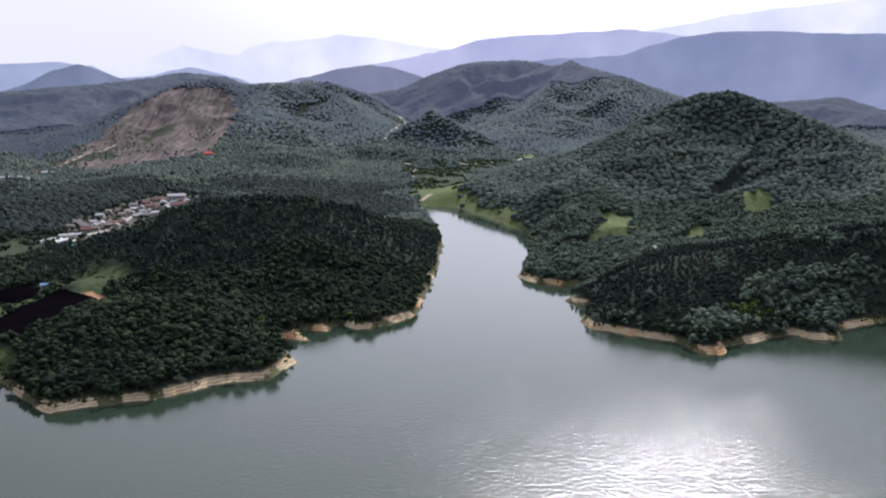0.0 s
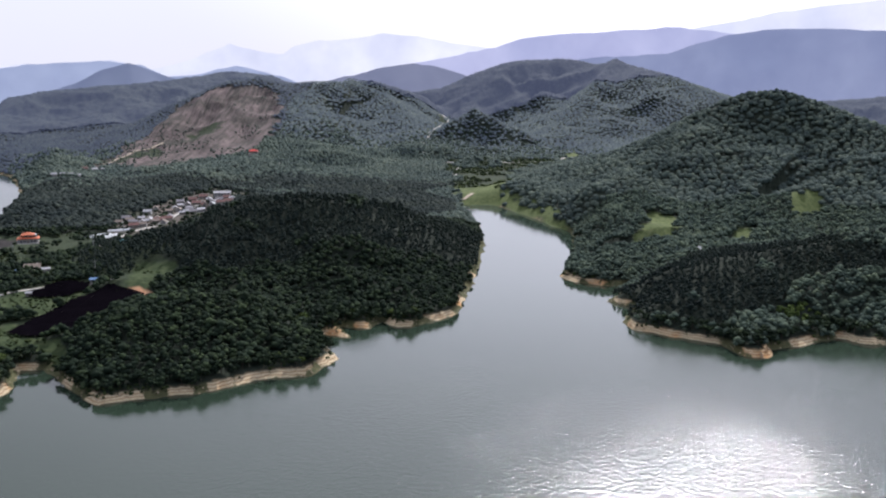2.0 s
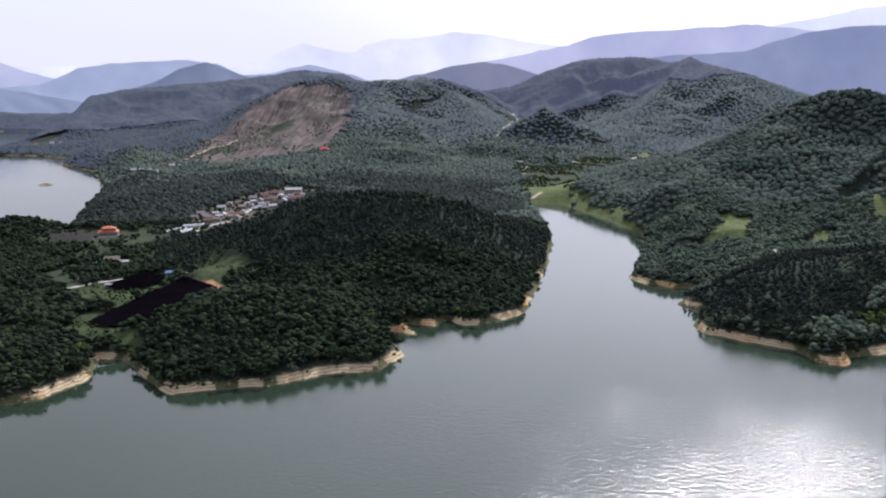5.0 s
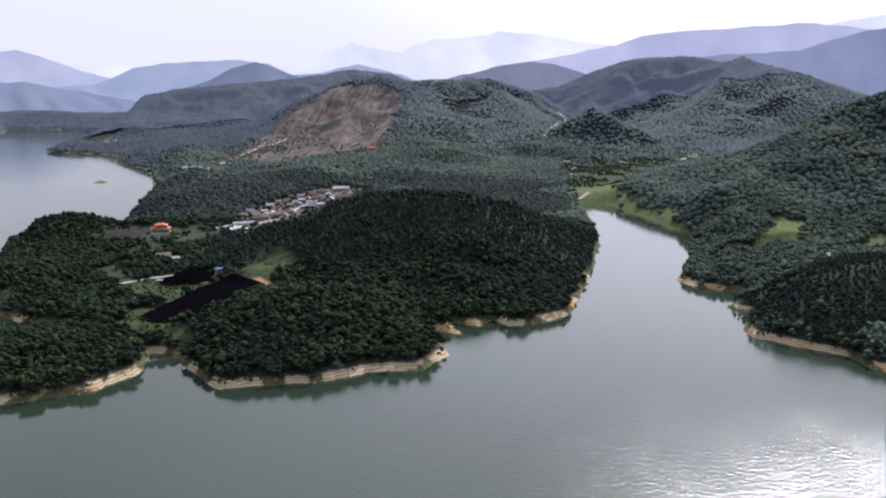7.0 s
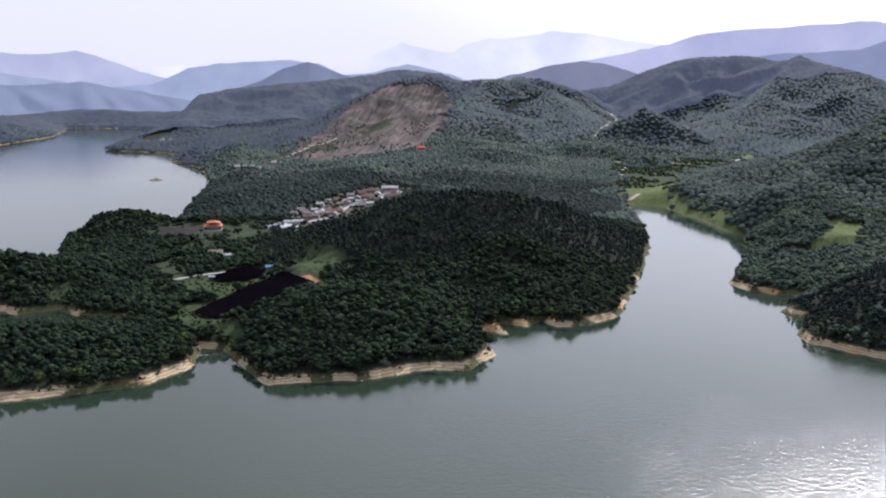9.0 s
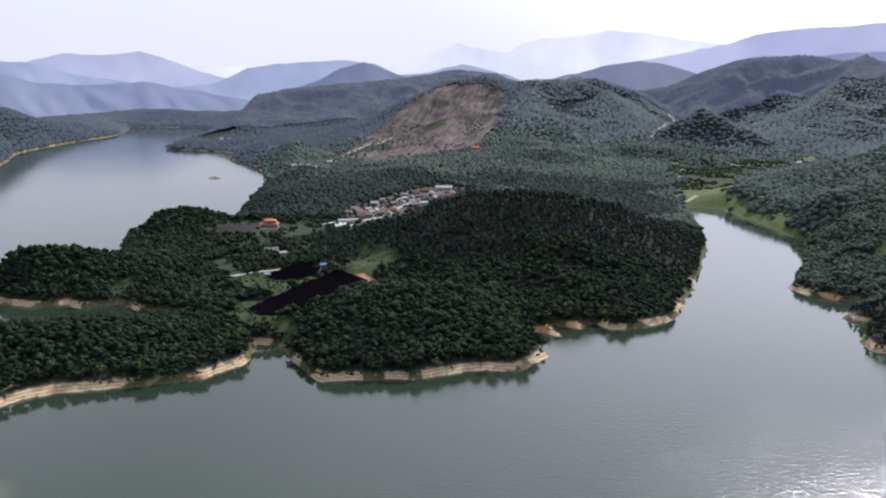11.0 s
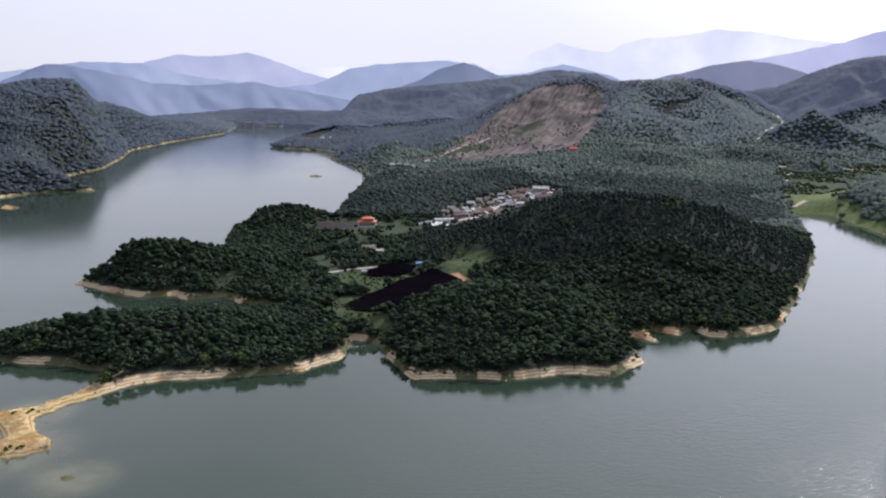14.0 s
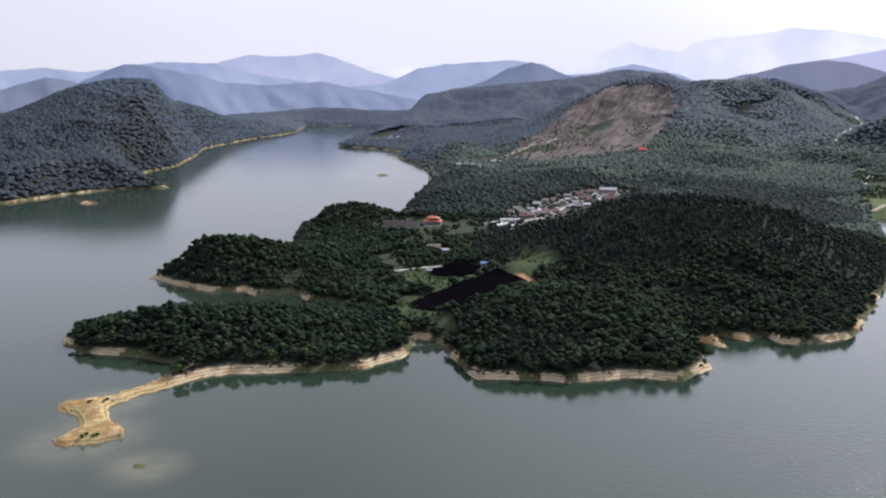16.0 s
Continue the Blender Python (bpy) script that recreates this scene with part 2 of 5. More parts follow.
def terrain(x, y):
    """Height of the ground over the water, and metres from the shore."""
    s = inland(x, y)
    bank = np.where(s < 0, np.maximum(s * 0.35, -9), 5.2 * (1 - np.exp(-np.maximum(s, 0) / 5.5)))
    plain = 3.0 * smooth(s, 10, 60) + 8 * smooth(s, 60, 400) + 6 * smooth(np.hypot(x, y), 1300, 2400) * smooth(s, 50, 300)
    total, peak, flank = np.zeros(x.shape), np.zeros(x.shape), np.zeros(x.shape)
    for pts, breadth in RIDGES.values():
        p = np.array(pts, float)
        d, seg, u = to_line(x, y, p)
        z = p[seg, 2] * (1 - u) + p[seg + 1, 2] * u
        rough = wave(x, y, breadth * 0.6, 11) * 0.30 + wave(x, y, breadth * 0.27, 12) * 0.16
        u = np.exp(-(d * (1 + rough) / breadth) ** 1.35)
        total += (z * u) ** 9
        flank = np.where(z * u > peak, 4 * u * (1 - u), flank)
        peak = np.maximum(peak, z * u)
    hill = total ** (1 / 9)
    ground = np.maximum(s, 0)
    cap = smooth(ground, 0, 45 + 0.06 * np.clip(np.hypot(x, y) - 1200, 0, 2500))
    h = bank + (plain ** 4 + hill ** 4) ** 0.25 * cap
    gully = np.abs(wave(x, y, 120, 21)) * 0.65 + np.abs(wave(x, y, 50, 22)) * 0.35 - 0.3
    h = h - gully * np.clip(hill - 8, 0, 120) * 0.45 * flank * cap + 0.5 * wave(x, y, 14, 5) * cap + 0.25 * wave(x, y, 5, 6) * (s > 0)
    rills = 1 - np.abs(wave(x + 0.35 * (y - 1900), y * 0.12, 26, 24)) * 2       # erosion rills of the bare hill
    h = h + 6.0 * rills * smooth(np.hypot(x + 590, (y - 1830) * 0.8), 260, 120)
    h = np.where((x < -322) & (y < 340), np.minimum(h, 2.3 + 0.35 * wave(x, y, 8, 7)), h)      # the bare spit stays low
    return h, s


def exposed(x, y):
    """How far the bank lies bare of weed, 0 to 1."""
    e = np.where(np.hypot(x, y) > 1000, 0.5, 0.0)
    for bx, by, reach in BARE_BANKS:
        e = np.maximum(e, smooth(np.hypot(x - bx, y - by) + 0.3 * reach * wave(x, y, 6, 67), reach * 1.25, reach * 0.7))
    return e


# ---- open ground between the woods: outlines in metres ----
OPEN = {}
OPEN["village"] = [(-410, 880), (-420, 960), (-412, 1040), (-408, 1140), (-388, 1215), (-330, 1215), (-335, 1035), (-335, 947), (-325, 860), (-335, 770)]
OPEN["plain_fields"] = [(-490, 559), (-510, 655), (-460, 688), (-503, 811), (-478, 857), (-402, 909), (-298, 754), (-255, 677), (-246, 642), (-268, 609), (-288, 499), (-298, 479), (-400, 533), (-478, 551)]
OPEN["orange_yard"] = [(-498, 802), (-489, 843), (-448, 856), (-412, 884), (-386, 815), (-448, 778), (-480, 773)]
OPEN["net_field"] = [(-310, 522), (-311, 550), (-301, 581), (-296, 615), (-285, 630), (-253, 613), (-247, 595), (-262, 575), (-255, 524), (-287, 508)]
OPEN["net_field_small"] = [(-350, 617), (-340, 633), (-328, 646), (-309, 644), (-301, 625), (-312, 612), (-335, 612)]
OPEN["terraces"] = [(-276, 626), (-287, 676), (-252, 682), (-245, 655), (-252, 624)]
OPEN["net_margin"] = [(-326, 500), (-320, 550), (-306, 540), (-304, 520), (-270, 508), (-258, 500), (-290, 488)]
OPEN["farm_green"] = [(-366, 600), (-354, 634), (-330, 648), (-302, 632), (-298, 600), (-308, 560), (-326, 566)]
OPEN["villa_field"] = [(-441, 795), (-440, 878), (-400, 890), (-376, 787), (-400, 770)]
OPEN["lawn"] = [(-197, 585), (-197, 602), (-195, 631), (-177, 607), (-170, 596), (-181, 582)]
OPEN["soil_mound"] = [(-268, 612), (-262, 624), (-246, 620), (-244, 606), (-256, 604)]
OPEN["plain_north"] = [(-492, 560), (-474, 605), (-462, 690), (-430, 690), (-440, 600), (-465, 555)]
OPEN["knoll_field"] = [(-518, 785), (-508, 850), (-470, 862), (-455, 800), (-480, 765)]
OPEN["inlet_green"] = [(-283, 497), (-265, 510), (-250, 482), (-250, 471), (-268, 483)]
OPEN["yard_track"] = [(-378, 608), (-350, 628), (-306, 646), (-284, 644), (-297, 628), (-339, 570)]
OPEN["delta"] = [(-32, 1157), (-40, 1240), (-45, 1320), (20, 1340), (45, 1300), (31, 1226), (44, 1183), (88, 1043), (96, 985), (90, 975), (61, 1073), (35, 1135), (13, 1188)]
OPEN["valley_floor"] = [(-49, 1237), (-50, 1385), (-63, 1529), (-81, 1632), (-46, 1637), (18, 1662), (89, 1676), (130, 1705), (84, 1572), (57, 1537), (42, 1409), (38, 1300), (32, 1226), (20, 1214)]
OPEN["plain_valley"] = [(-45, 1310), (-50, 1500), (-70, 1650), (0, 1640), (20, 1560), (60, 1640), (130, 1680), (120, 1560), (50, 1430), (40, 1310)]
OPEN["right_glade"] = [(146, 831), (161, 848), (178, 912), (195, 913), (183, 859), (174, 851)]
OPEN["right_glade_high"] = [(320, 909), (340, 942), (357, 945), (345, 922)]
OPEN["right_glade_low"] = [(228, 832), (247, 861), (265, 864), (254, 844)]
OPEN["valley_field"] = [(134, 1693), (166, 1794), (202, 1862), (183, 1729), (141, 1644)]
OPEN["valley_road_fields"] = [(-136, 1676), (-115, 1876), (-103, 2478), (-134, 2448), (-121, 1881), (-128, 1710)]
OPEN["bare_hill"] = [(-700, 1535), (-712, 1681), (-700, 1777), (-715, 1991), (-653, 1995), (-604, 2019), (-553, 2038), (-488, 2001), (-444, 1882), (-426, 1725), (-441, 1600), (-486, 1560), (-537, 1535), (-600, 1490)]
OPEN["strip_high"] = [(-600, 1717), (-571, 1741), (-548, 1778), (-560, 1816), (-603, 1824), (-620, 1779)]
OPEN["strip_low"] = [(-676, 1548), (-632, 1608), (-632, 1670), (-658, 1690), (-668, 1619), (-694, 1574)]
OPEN["tilled_field"] = [(-512, 800), (-492, 850), (-468, 842), (-466, 806), (-488, 784)]
OPEN["bare_streak"] = [(-696, 1492), (-702, 1766), (-667, 1811), (-691, 1737), (-671, 1462)]
for k, grow in (("right_glade", 1.45), ("right_glade_high", 1.5), ("right_glade_low", 1.5)):
    mx, my = np.mean([p[0] for p in OPEN[k]]), np.mean([p[1] for p in OPEN[k]])
    OPEN[k] = [(mx + (px - mx) * grow, my + (py - my) * grow) for px, py in OPEN[k]]


def cleared(x, y, names):
    hit = np.zeros(x.shape, bool)
    ragged = np.clip((np.hypot(x, y) - 250) / 80, 2, 16)
    x, y = x + ragged * (wave(x, y, 22, 61) + 0.6 * wave(x, y, 8, 62)), y + ragged * (wave(x, y, 22, 63) + 0.6 * wave(x, y, 8, 64))
    for n in names:
        p = OPEN[n]
        xs, ys = [q[0] for q in p], [q[1] for q in p]
        m = (x > min(xs)) & (x < max(xs)) & (y > min(ys)) & (y < max(ys))
        hit[m] |= inside(x[m], y[m], p)
    return hit


def mesh_from(name, verts, faces, smooth_shade=False):
    """A mesh from arrays of places and of triangles or quads."""
    me = bpy.data.meshes.new(name)
    k = faces.shape[1]
    me.vertices.add(len(verts))
    me.vertices.foreach_set("co", np.ascontiguousarray(verts, np.float32).ravel())
    me.loops.add(faces.size)
    me.loops.foreach_set("vertex_index", np.ascontiguousarray(faces, np.int32).ravel())
    me.polygons.add(len(faces))
    me.polygons.foreach_set("loop_start", np.arange(0, faces.size, k, dtype=np.int32))
    me.polygons.foreach_set("use_smooth", np.full(len(faces), smooth_shade))
    me.update(calc_edges=True)
    return me


def give(me, name, values):
    me.attributes.new(name, "FLOAT", "POINT").data.foreach_set("value", np.ascontiguousarray(values, np.float32))


# ---- ground material ----
ground_mat, n, l, b = material("ground", 0.95, 0.05)
pos = place_node(n)
split = n.new("ShaderNodeSeparateXYZ")
l.new(pos, split.inputs[0])
height = split.outputs["Z"]
coarse, fine, tiny = noise_node(n, l, 0.035, 5, vector=pos), noise_node(n, l, 0.22, 5, vector=pos), noise_node(n, l, 1.1, 4, vector=pos)
floor_col = ramp(n, l, fine, [(0.3, (0.018, 0.024, 0.018)), (0.7, (0.036, 0.044, 0.032))])
grass_col = ramp(n, l, fine, [(0.25, (0.020, 0.031, 0.014)), (0.5, (0.036, 0.052, 0.022)), (0.75, (0.066, 0.078, 0.036))])
bare_col = ramp(n, l, fine, [(0.25, (0.088, 0.072, 0.069)), (0.5, (0.130, 0.104, 0.099)), (0.8, (0.190, 0.158, 0.148))])
rills = n.new("ShaderNodeMapping")
rills.inputs["Rotation"].default_value, rills.inputs["Scale"].default_value = (0, 0, radians(-19)), (1.0, 0.10, 0.1)
l.new(pos, rills.inputs["Vector"])
bare_col = mix(n, l, 1.0, bare_col, ramp(n, l, noise_node(n, l, 0.15, 4, 0.65, rills.outputs["Vector"]), [(0.40, (0.62, 0.63, 0.64)), (0.60, (1.32, 1.28, 1.26))]), "MULTIPLY")
# eroded bank: beds of pale and ochre stone, with weed at places
bent = maths(n, l, "ADD", height, maths(n, l, "MULTIPLY", coarse, 2.2))
beds = n.new("ShaderNodeTexWave")
beds.bands_direction = "Z"
beds.inputs["Scale"].default_value, beds.inputs["Distortion"].default_value = 0.26, 4.5
beds.inputs["Detail"].default_value, beds.inputs["Detail Scale"].default_value = 4.0, 0.9
l.new(pos, beds.inputs["Vector"])
bed_col = ramp(n, l, beds.outputs["Fac"], [(0.05, (0.330, 0.240, 0.140)), (0.35, (0.440, 0.340, 0.205)), (0.8, (0.560, 0.465, 0.310))])
rust = ramp(n, l, coarse, [(0.50, (1, 1, 1)), (0.66, (0.82, 0.55, 0.36))])
bed_col = mix(n, l, 1.0, bed_col, rust, "MULTIPLY")
bed_col = mix(n, l, 1.0, bed_col, ramp(n, l, tiny, [(0.3, (0.62, 0.62, 0.62)), (0.7, (1, 1, 1))]), "MULTIPLY")
weed_mask = ramp(n, l, maths(n, l, "SUBTRACT", noise_node(n, l, 0.09, 4, 0.7, pos), maths(n, l, "MULTIPLY", maths(n, l, "SUBTRACT", reading(n, "exposed"), 0.5), 0.5)), [(0.40, (0, 0, 0)), (0.52, (1, 1, 1))])
weed_col = ramp(n, l, fine, [(0.35, (0.030, 0.042, 0.018)), (0.6, (0.060, 0.066, 0.030)), (0.75, (0.105, 0.092, 0.052))])
bed_col = mix(n, l, maths(n, l, "MULTIPLY", maths(n, l, "MULTIPLY", weed_mask, 0.92), maths(n, l, "SUBTRACT", 1.0, reading(n, "sand"))), bed_col, weed_col)
bed_col = mix(n, l, reading(n, "sand"), bed_col, mix(n, l, 1.0, bed_col, ramp(n, l, fine, [(0.3, (0.62, 0.60, 0.44)), (0.55, (0.80, 0.76, 0.58)), (0.75, (0.88, 0.66, 0.47))]), "MULTIPLY"))
bed_col = mix(n, l, ramp(n, l, height, [(0.0, (1, 1, 1)), (0.35, (0, 0, 0))]), bed_col, (0.10, 0.088, 0.055))
high = maths(n, l, "ADD", height, maths(n, l, "MULTIPLY", maths(n, l, "SUBTRACT", fine, 0.5), 2.4))
over = n.new("ShaderNodeMapRange")
over.inputs["From Min"].default_value, over.inputs["From Max"].default_value = 2.9, 4.0
l.new(high, over.inputs["Value"])
fresh_col = ramp(n, l, fine, [(0.25, (0.048, 0.066, 0.022)), (0.5, (0.088, 0.112, 0.040)), (0.75, (0.130, 0.145, 0.062))])
col = mix(n, l, reading(n, "grass"), floor_col, grass_col)
col = mix(n, l, reading(n, "fresh"), col, fresh_col)
patchy = ramp(n, l, noise_node(n, l, 0.02, 5, 0.7, pos), [(0.40, (0.62, 0.62, 0.62)), (0.52, (1, 1, 1))])
col = mix(n, l, maths(n, l, "MULTIPLY", reading(n, "bare"), patchy), col, bare_col)
col = mix(n, l, reading(n, "soil"), col, ramp(n, l, fine, [(0.3, (0.26, 0.13, 0.07)), (0.7, (0.44, 0.27, 0.16))]))
col = mix(n, l, reading(n, "tilled"), col, ramp(n, l, fine, [(0.3, (0.018, 0.017, 0.018)), (0.7, (0.040, 0.036, 0.034))]))
keep = maths(n, l, "MAXIMUM", over.outputs["Result"], reading(n, "green_bank"))
col = mix(n, l, keep, bed_col, col)
l.new(col, b.inputs["Base Color"])
bump(n, l, fine, 0.6, 0.8, b)

# ---- ground: one sheet round the camera ----
turns = np.concatenate([np.arange(-60, 31, 0.25), np.arange(31, 300, 4.5)])
rings = np.concatenate([[0.5, 60, 140, 200], np.geomspace(235, 1440, 200), np.linspace(1446, 2100, 105), np.geomspace(2125, 4950, 62)])
A, R = np.meshgrid(np.radians(turns), rings)
gx, gy = (R * np.sin(A)).ravel(), (R * np.cos(A)).ravel()
gh, gs = terrain(gx, gy)
nt, nr = len(turns), len(rings)
i, j = np.meshgrid(np.arange(nr - 1), np.arange(nt), indexing="ij")
i, j = i.ravel(), j.ravel()
j2 = (j + 1) % nt
quads = np.stack([i * nt + j, (i + 1) * nt + j, (i + 1) * nt + j2, i * nt + j2], 1)[:, ::-1]
wooded = smooth(np.hypot(gx, gy), 1000, 1150) * smooth(gs, 15, 40) * ~cleared(gx, gy, list(OPEN))
ground_mesh = mesh_from("ground", np.stack([gx, gy, gh - 0.6 * wooded], 1), quads, True)
GRASSY = [k for k in OPEN if not k.startswith("bare")]
BRIGHT = ["farm_green", "net_margin", "delta", "right_glade", "right_glade_high", "right_glade_low", "terraces", "inlet_green", "valley_field"]
give(ground_mesh, "grass", np.maximum(0.45 * cleared(gx, gy, GRASSY), 0.95 * cleared(gx, gy, BRIGHT)))
give(ground_mesh, "bare", np.maximum(cleared(gx, gy, [k for k in OPEN if k.startswith("bare")]), 0.7 * cleared(gx, gy, ["village"])) * (0.75 + 0.25 * wave(gx, gy, 40, 31)) * ~cleared(gx, gy, ["strip_high", "strip_low"]))
give(ground_mesh, "tilled", cleared(gx, gy, ["tilled_field"]) * 1.0)
give(ground_mesh, "sand", smooth(-gx, 315, 335) * smooth(-gy, -350, -325))
give(ground_mesh, "exposed", exposed(gx, gy))
give(ground_mesh, "fresh", cleared(gx, gy, ["delta", "right_glade", "right_glade_high", "right_glade_low", "valley_field"]) * (0.8 + 0.2 * wave(gx, gy, 25, 35)))
give(ground_mesh, "soil", cleared(gx, gy, [k for k in OPEN if k.startswith("soil")]) * 1.0)
give(ground_mesh, "green_bank", cleared(gx, gy, ["delta"]) * 1.0 if "delta" in OPEN else gx * 0)
ground_mesh.materials.append(ground_mat)
ground = tagged(new("ground", ground_mesh), "wooded hills with pale eroded banks round the lake", "ground", kind="structure")

# ---- water ----
water_mat, n, l, b = material("water", 0.10, 0.5)
b.inputs["IOR"].default_value = 1.33
pos = place_node(n)
murk = ramp(n, l, noise_node(n, l, 0.004, 3, vector=pos), [(0.3, (0.017, 0.029, 0.019)), (0.7, (0.024, 0.037, 0.025))])
for spot, reach in (((-338, 262, 0), 42), ((-288, 253, 0), 26), ((-365, 300, 0), 30)):      # sandy shoals round the spit
    off = n.new("ShaderNodeVectorMath")
    off.operation = "DISTANCE"
    off.inputs[1].default_value = spot
    l.new(pos, off.inputs[0])
    shoal = n.new("ShaderNodeMapRange")
    shoal.interpolation_type = "SMOOTHSTEP"
    shoal.inputs["From Min"].default_value, shoal.inputs["From Max"].default_value = reach * 0.3, reach
    shoal.inputs["To Min"].default_value, shoal.inputs["To Max"].default_value = 0.5, 0.0
    l.new(off.outputs["Value"], shoal.inputs["Value"])
    sandy = maths(n, l, "MULTIPLY", shoal.outputs["Result"], noise_node(n, l, 0.07, 4, 0.6, pos))
    murk = mix(n, l, sandy, murk, (0.210, 0.190, 0.120))
l.new(murk, b.inputs["Base Color"])
streak = n.new("ShaderNodeMapping")
streak.inputs["Scale"].default_value = (1.0, 0.55, 1.0)
l.new(pos, streak.inputs["Vector"])
ripple = maths(n, l, "ADD", noise_node(n, l, 0.7, 3, 0.6, streak.outputs["Vector"]), maths(n, l, "MULTIPLY", noise_node(n, l, 0.4, 2, 0.5, pos), 0.6))
# wind ruffles the open water in front of the channel more than the sheltered arms
lane = n.new("ShaderNodeVectorMath")
lane.operation = "DISTANCE"
lane.inputs[1].default_value = (95, 330, 0)
l.new(pos, lane.inputs[0])
open_water = n.new("ShaderNodeMapRange")
open_water.interpolation_type = "SMOOTHSTEP"
open_water.inputs["From Min"].default_value, open_water.inputs["From Max"].default_value = 40, 430
open_water.inputs["To Min"].default_value, open_water.inputs["To Max"].default_value = 1.0, 0.10
l.new(lane.outputs["Value"], open_water.inputs["Value"])
gust = n.new("ShaderNodeMapRange")
gust.inputs["From Min"].default_value, gust.inputs["From Max"].default_value = 0.38, 0.62
gust.inputs["To Min"].default_value, gust.inputs["To Max"].default_value = 0.72, 1.0
l.new(noise_node(n, l, 0.011, 4, 0.6, streak.outputs["Vector"]), gust.inputs["Value"])
force = maths(n, l, "MULTIPLY", maths(n, l, "MULTIPLY", gust.outputs["Result"], open_water.outputs["Result"]), maths(n, l, "SUBTRACT", 1.0, maths(n, l, "MULTIPLY", reading(n, "lee"), 0.85)))
bump(n, l, maths(n, l, "MULTIPLY", ripple, force), 1.0, 0.34, b)
chop = n.new("ShaderNodeMapRange")        # short chop on the long arms of the lake
chop.interpolation_type = "SMOOTHSTEP"
chop.inputs["From Min"].default_value, chop.inputs["From Max"].default_value = 130, 620
chop.inputs["To Min"].default_value, chop.inputs["To Max"].default_value = 0.12, 0.10
l.new(lane.outputs["Value"], chop.inputs["Value"])
l.new(maths(n, l, "MULTIPLY", chop.outputs["Result"], maths(n, l, "SUBTRACT", 1.0, maths(n, l, "MULTIPLY", reading(n, "lee"), 0.5))), b.inputs["Roughness"])
turns = np.concatenate([np.arange(-62, 33, 0.4), np.arange(33, 298, 5.0)])
rings = np.concatenate([[0.002, 100], np.geomspace(180, 4900, 110)])
A, R = np.meshgrid(np.radians(turns), rings)
wx, wy = (R * np.sin(A)).ravel() + 3.0, (R * np.cos(A)).ravel() - 5.0
nt, nr = len(turns), len(rings)
i, j = np.meshgrid(np.arange(nr - 1), np.arange(nt), indexing="ij")
i, j = i.ravel(), j.ravel()
j2 = (j + 1) % nt
water_mesh = mesh_from("water", np.stack([wx, wy, 0 * wx], 1), np.stack([i * nt + j, i * nt + j2, (i + 1) * nt + j2, (i + 1) * nt + j], 1), True)
water_mesh.flip_normals()
give(water_mesh, "lee", np.exp(np.minimum(inland(wx, wy), 0) / 30))       # the lee of the shores, where no wind comes
water_mesh.materials.append(water_mat)
tagged(new("water", water_mesh), "calm grey-green reservoir water with fine ripples", "water", kind="structure")

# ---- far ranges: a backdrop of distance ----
# each colour is the range's air haze, which its slopes give off
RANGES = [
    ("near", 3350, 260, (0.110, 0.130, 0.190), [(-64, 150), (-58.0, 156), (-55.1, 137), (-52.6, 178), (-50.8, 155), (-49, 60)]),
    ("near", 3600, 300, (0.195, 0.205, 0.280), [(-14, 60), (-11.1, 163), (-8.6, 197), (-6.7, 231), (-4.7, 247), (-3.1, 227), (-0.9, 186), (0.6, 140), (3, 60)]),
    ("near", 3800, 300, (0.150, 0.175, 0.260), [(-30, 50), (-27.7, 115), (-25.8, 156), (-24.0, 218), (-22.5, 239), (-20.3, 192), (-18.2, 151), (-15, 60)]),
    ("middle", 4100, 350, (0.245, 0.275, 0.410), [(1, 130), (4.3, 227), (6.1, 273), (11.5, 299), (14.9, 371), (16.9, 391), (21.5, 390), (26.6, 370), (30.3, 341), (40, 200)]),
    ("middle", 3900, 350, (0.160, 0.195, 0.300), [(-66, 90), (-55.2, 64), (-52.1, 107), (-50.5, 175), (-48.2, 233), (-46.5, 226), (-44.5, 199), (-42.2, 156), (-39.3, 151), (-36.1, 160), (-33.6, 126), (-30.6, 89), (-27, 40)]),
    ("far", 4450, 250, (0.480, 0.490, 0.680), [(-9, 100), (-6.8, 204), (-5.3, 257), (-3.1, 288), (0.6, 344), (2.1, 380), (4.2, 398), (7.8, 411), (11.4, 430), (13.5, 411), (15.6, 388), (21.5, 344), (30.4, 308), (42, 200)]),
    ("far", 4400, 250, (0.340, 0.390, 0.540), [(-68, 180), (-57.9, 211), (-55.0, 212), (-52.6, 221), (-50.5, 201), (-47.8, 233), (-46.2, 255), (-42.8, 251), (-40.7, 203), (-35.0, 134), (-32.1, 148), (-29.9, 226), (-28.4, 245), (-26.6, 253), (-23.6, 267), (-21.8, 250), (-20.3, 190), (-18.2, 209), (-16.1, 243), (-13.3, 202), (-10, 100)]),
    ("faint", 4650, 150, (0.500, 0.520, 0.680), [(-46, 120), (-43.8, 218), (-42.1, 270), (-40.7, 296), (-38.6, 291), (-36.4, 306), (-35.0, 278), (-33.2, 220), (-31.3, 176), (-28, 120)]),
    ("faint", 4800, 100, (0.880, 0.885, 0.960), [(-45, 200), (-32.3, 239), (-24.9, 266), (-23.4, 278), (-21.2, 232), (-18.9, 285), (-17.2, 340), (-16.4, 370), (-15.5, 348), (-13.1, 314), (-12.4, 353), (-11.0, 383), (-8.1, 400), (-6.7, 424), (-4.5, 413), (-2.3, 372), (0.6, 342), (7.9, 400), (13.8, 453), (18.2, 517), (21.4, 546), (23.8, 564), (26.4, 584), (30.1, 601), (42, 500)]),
]


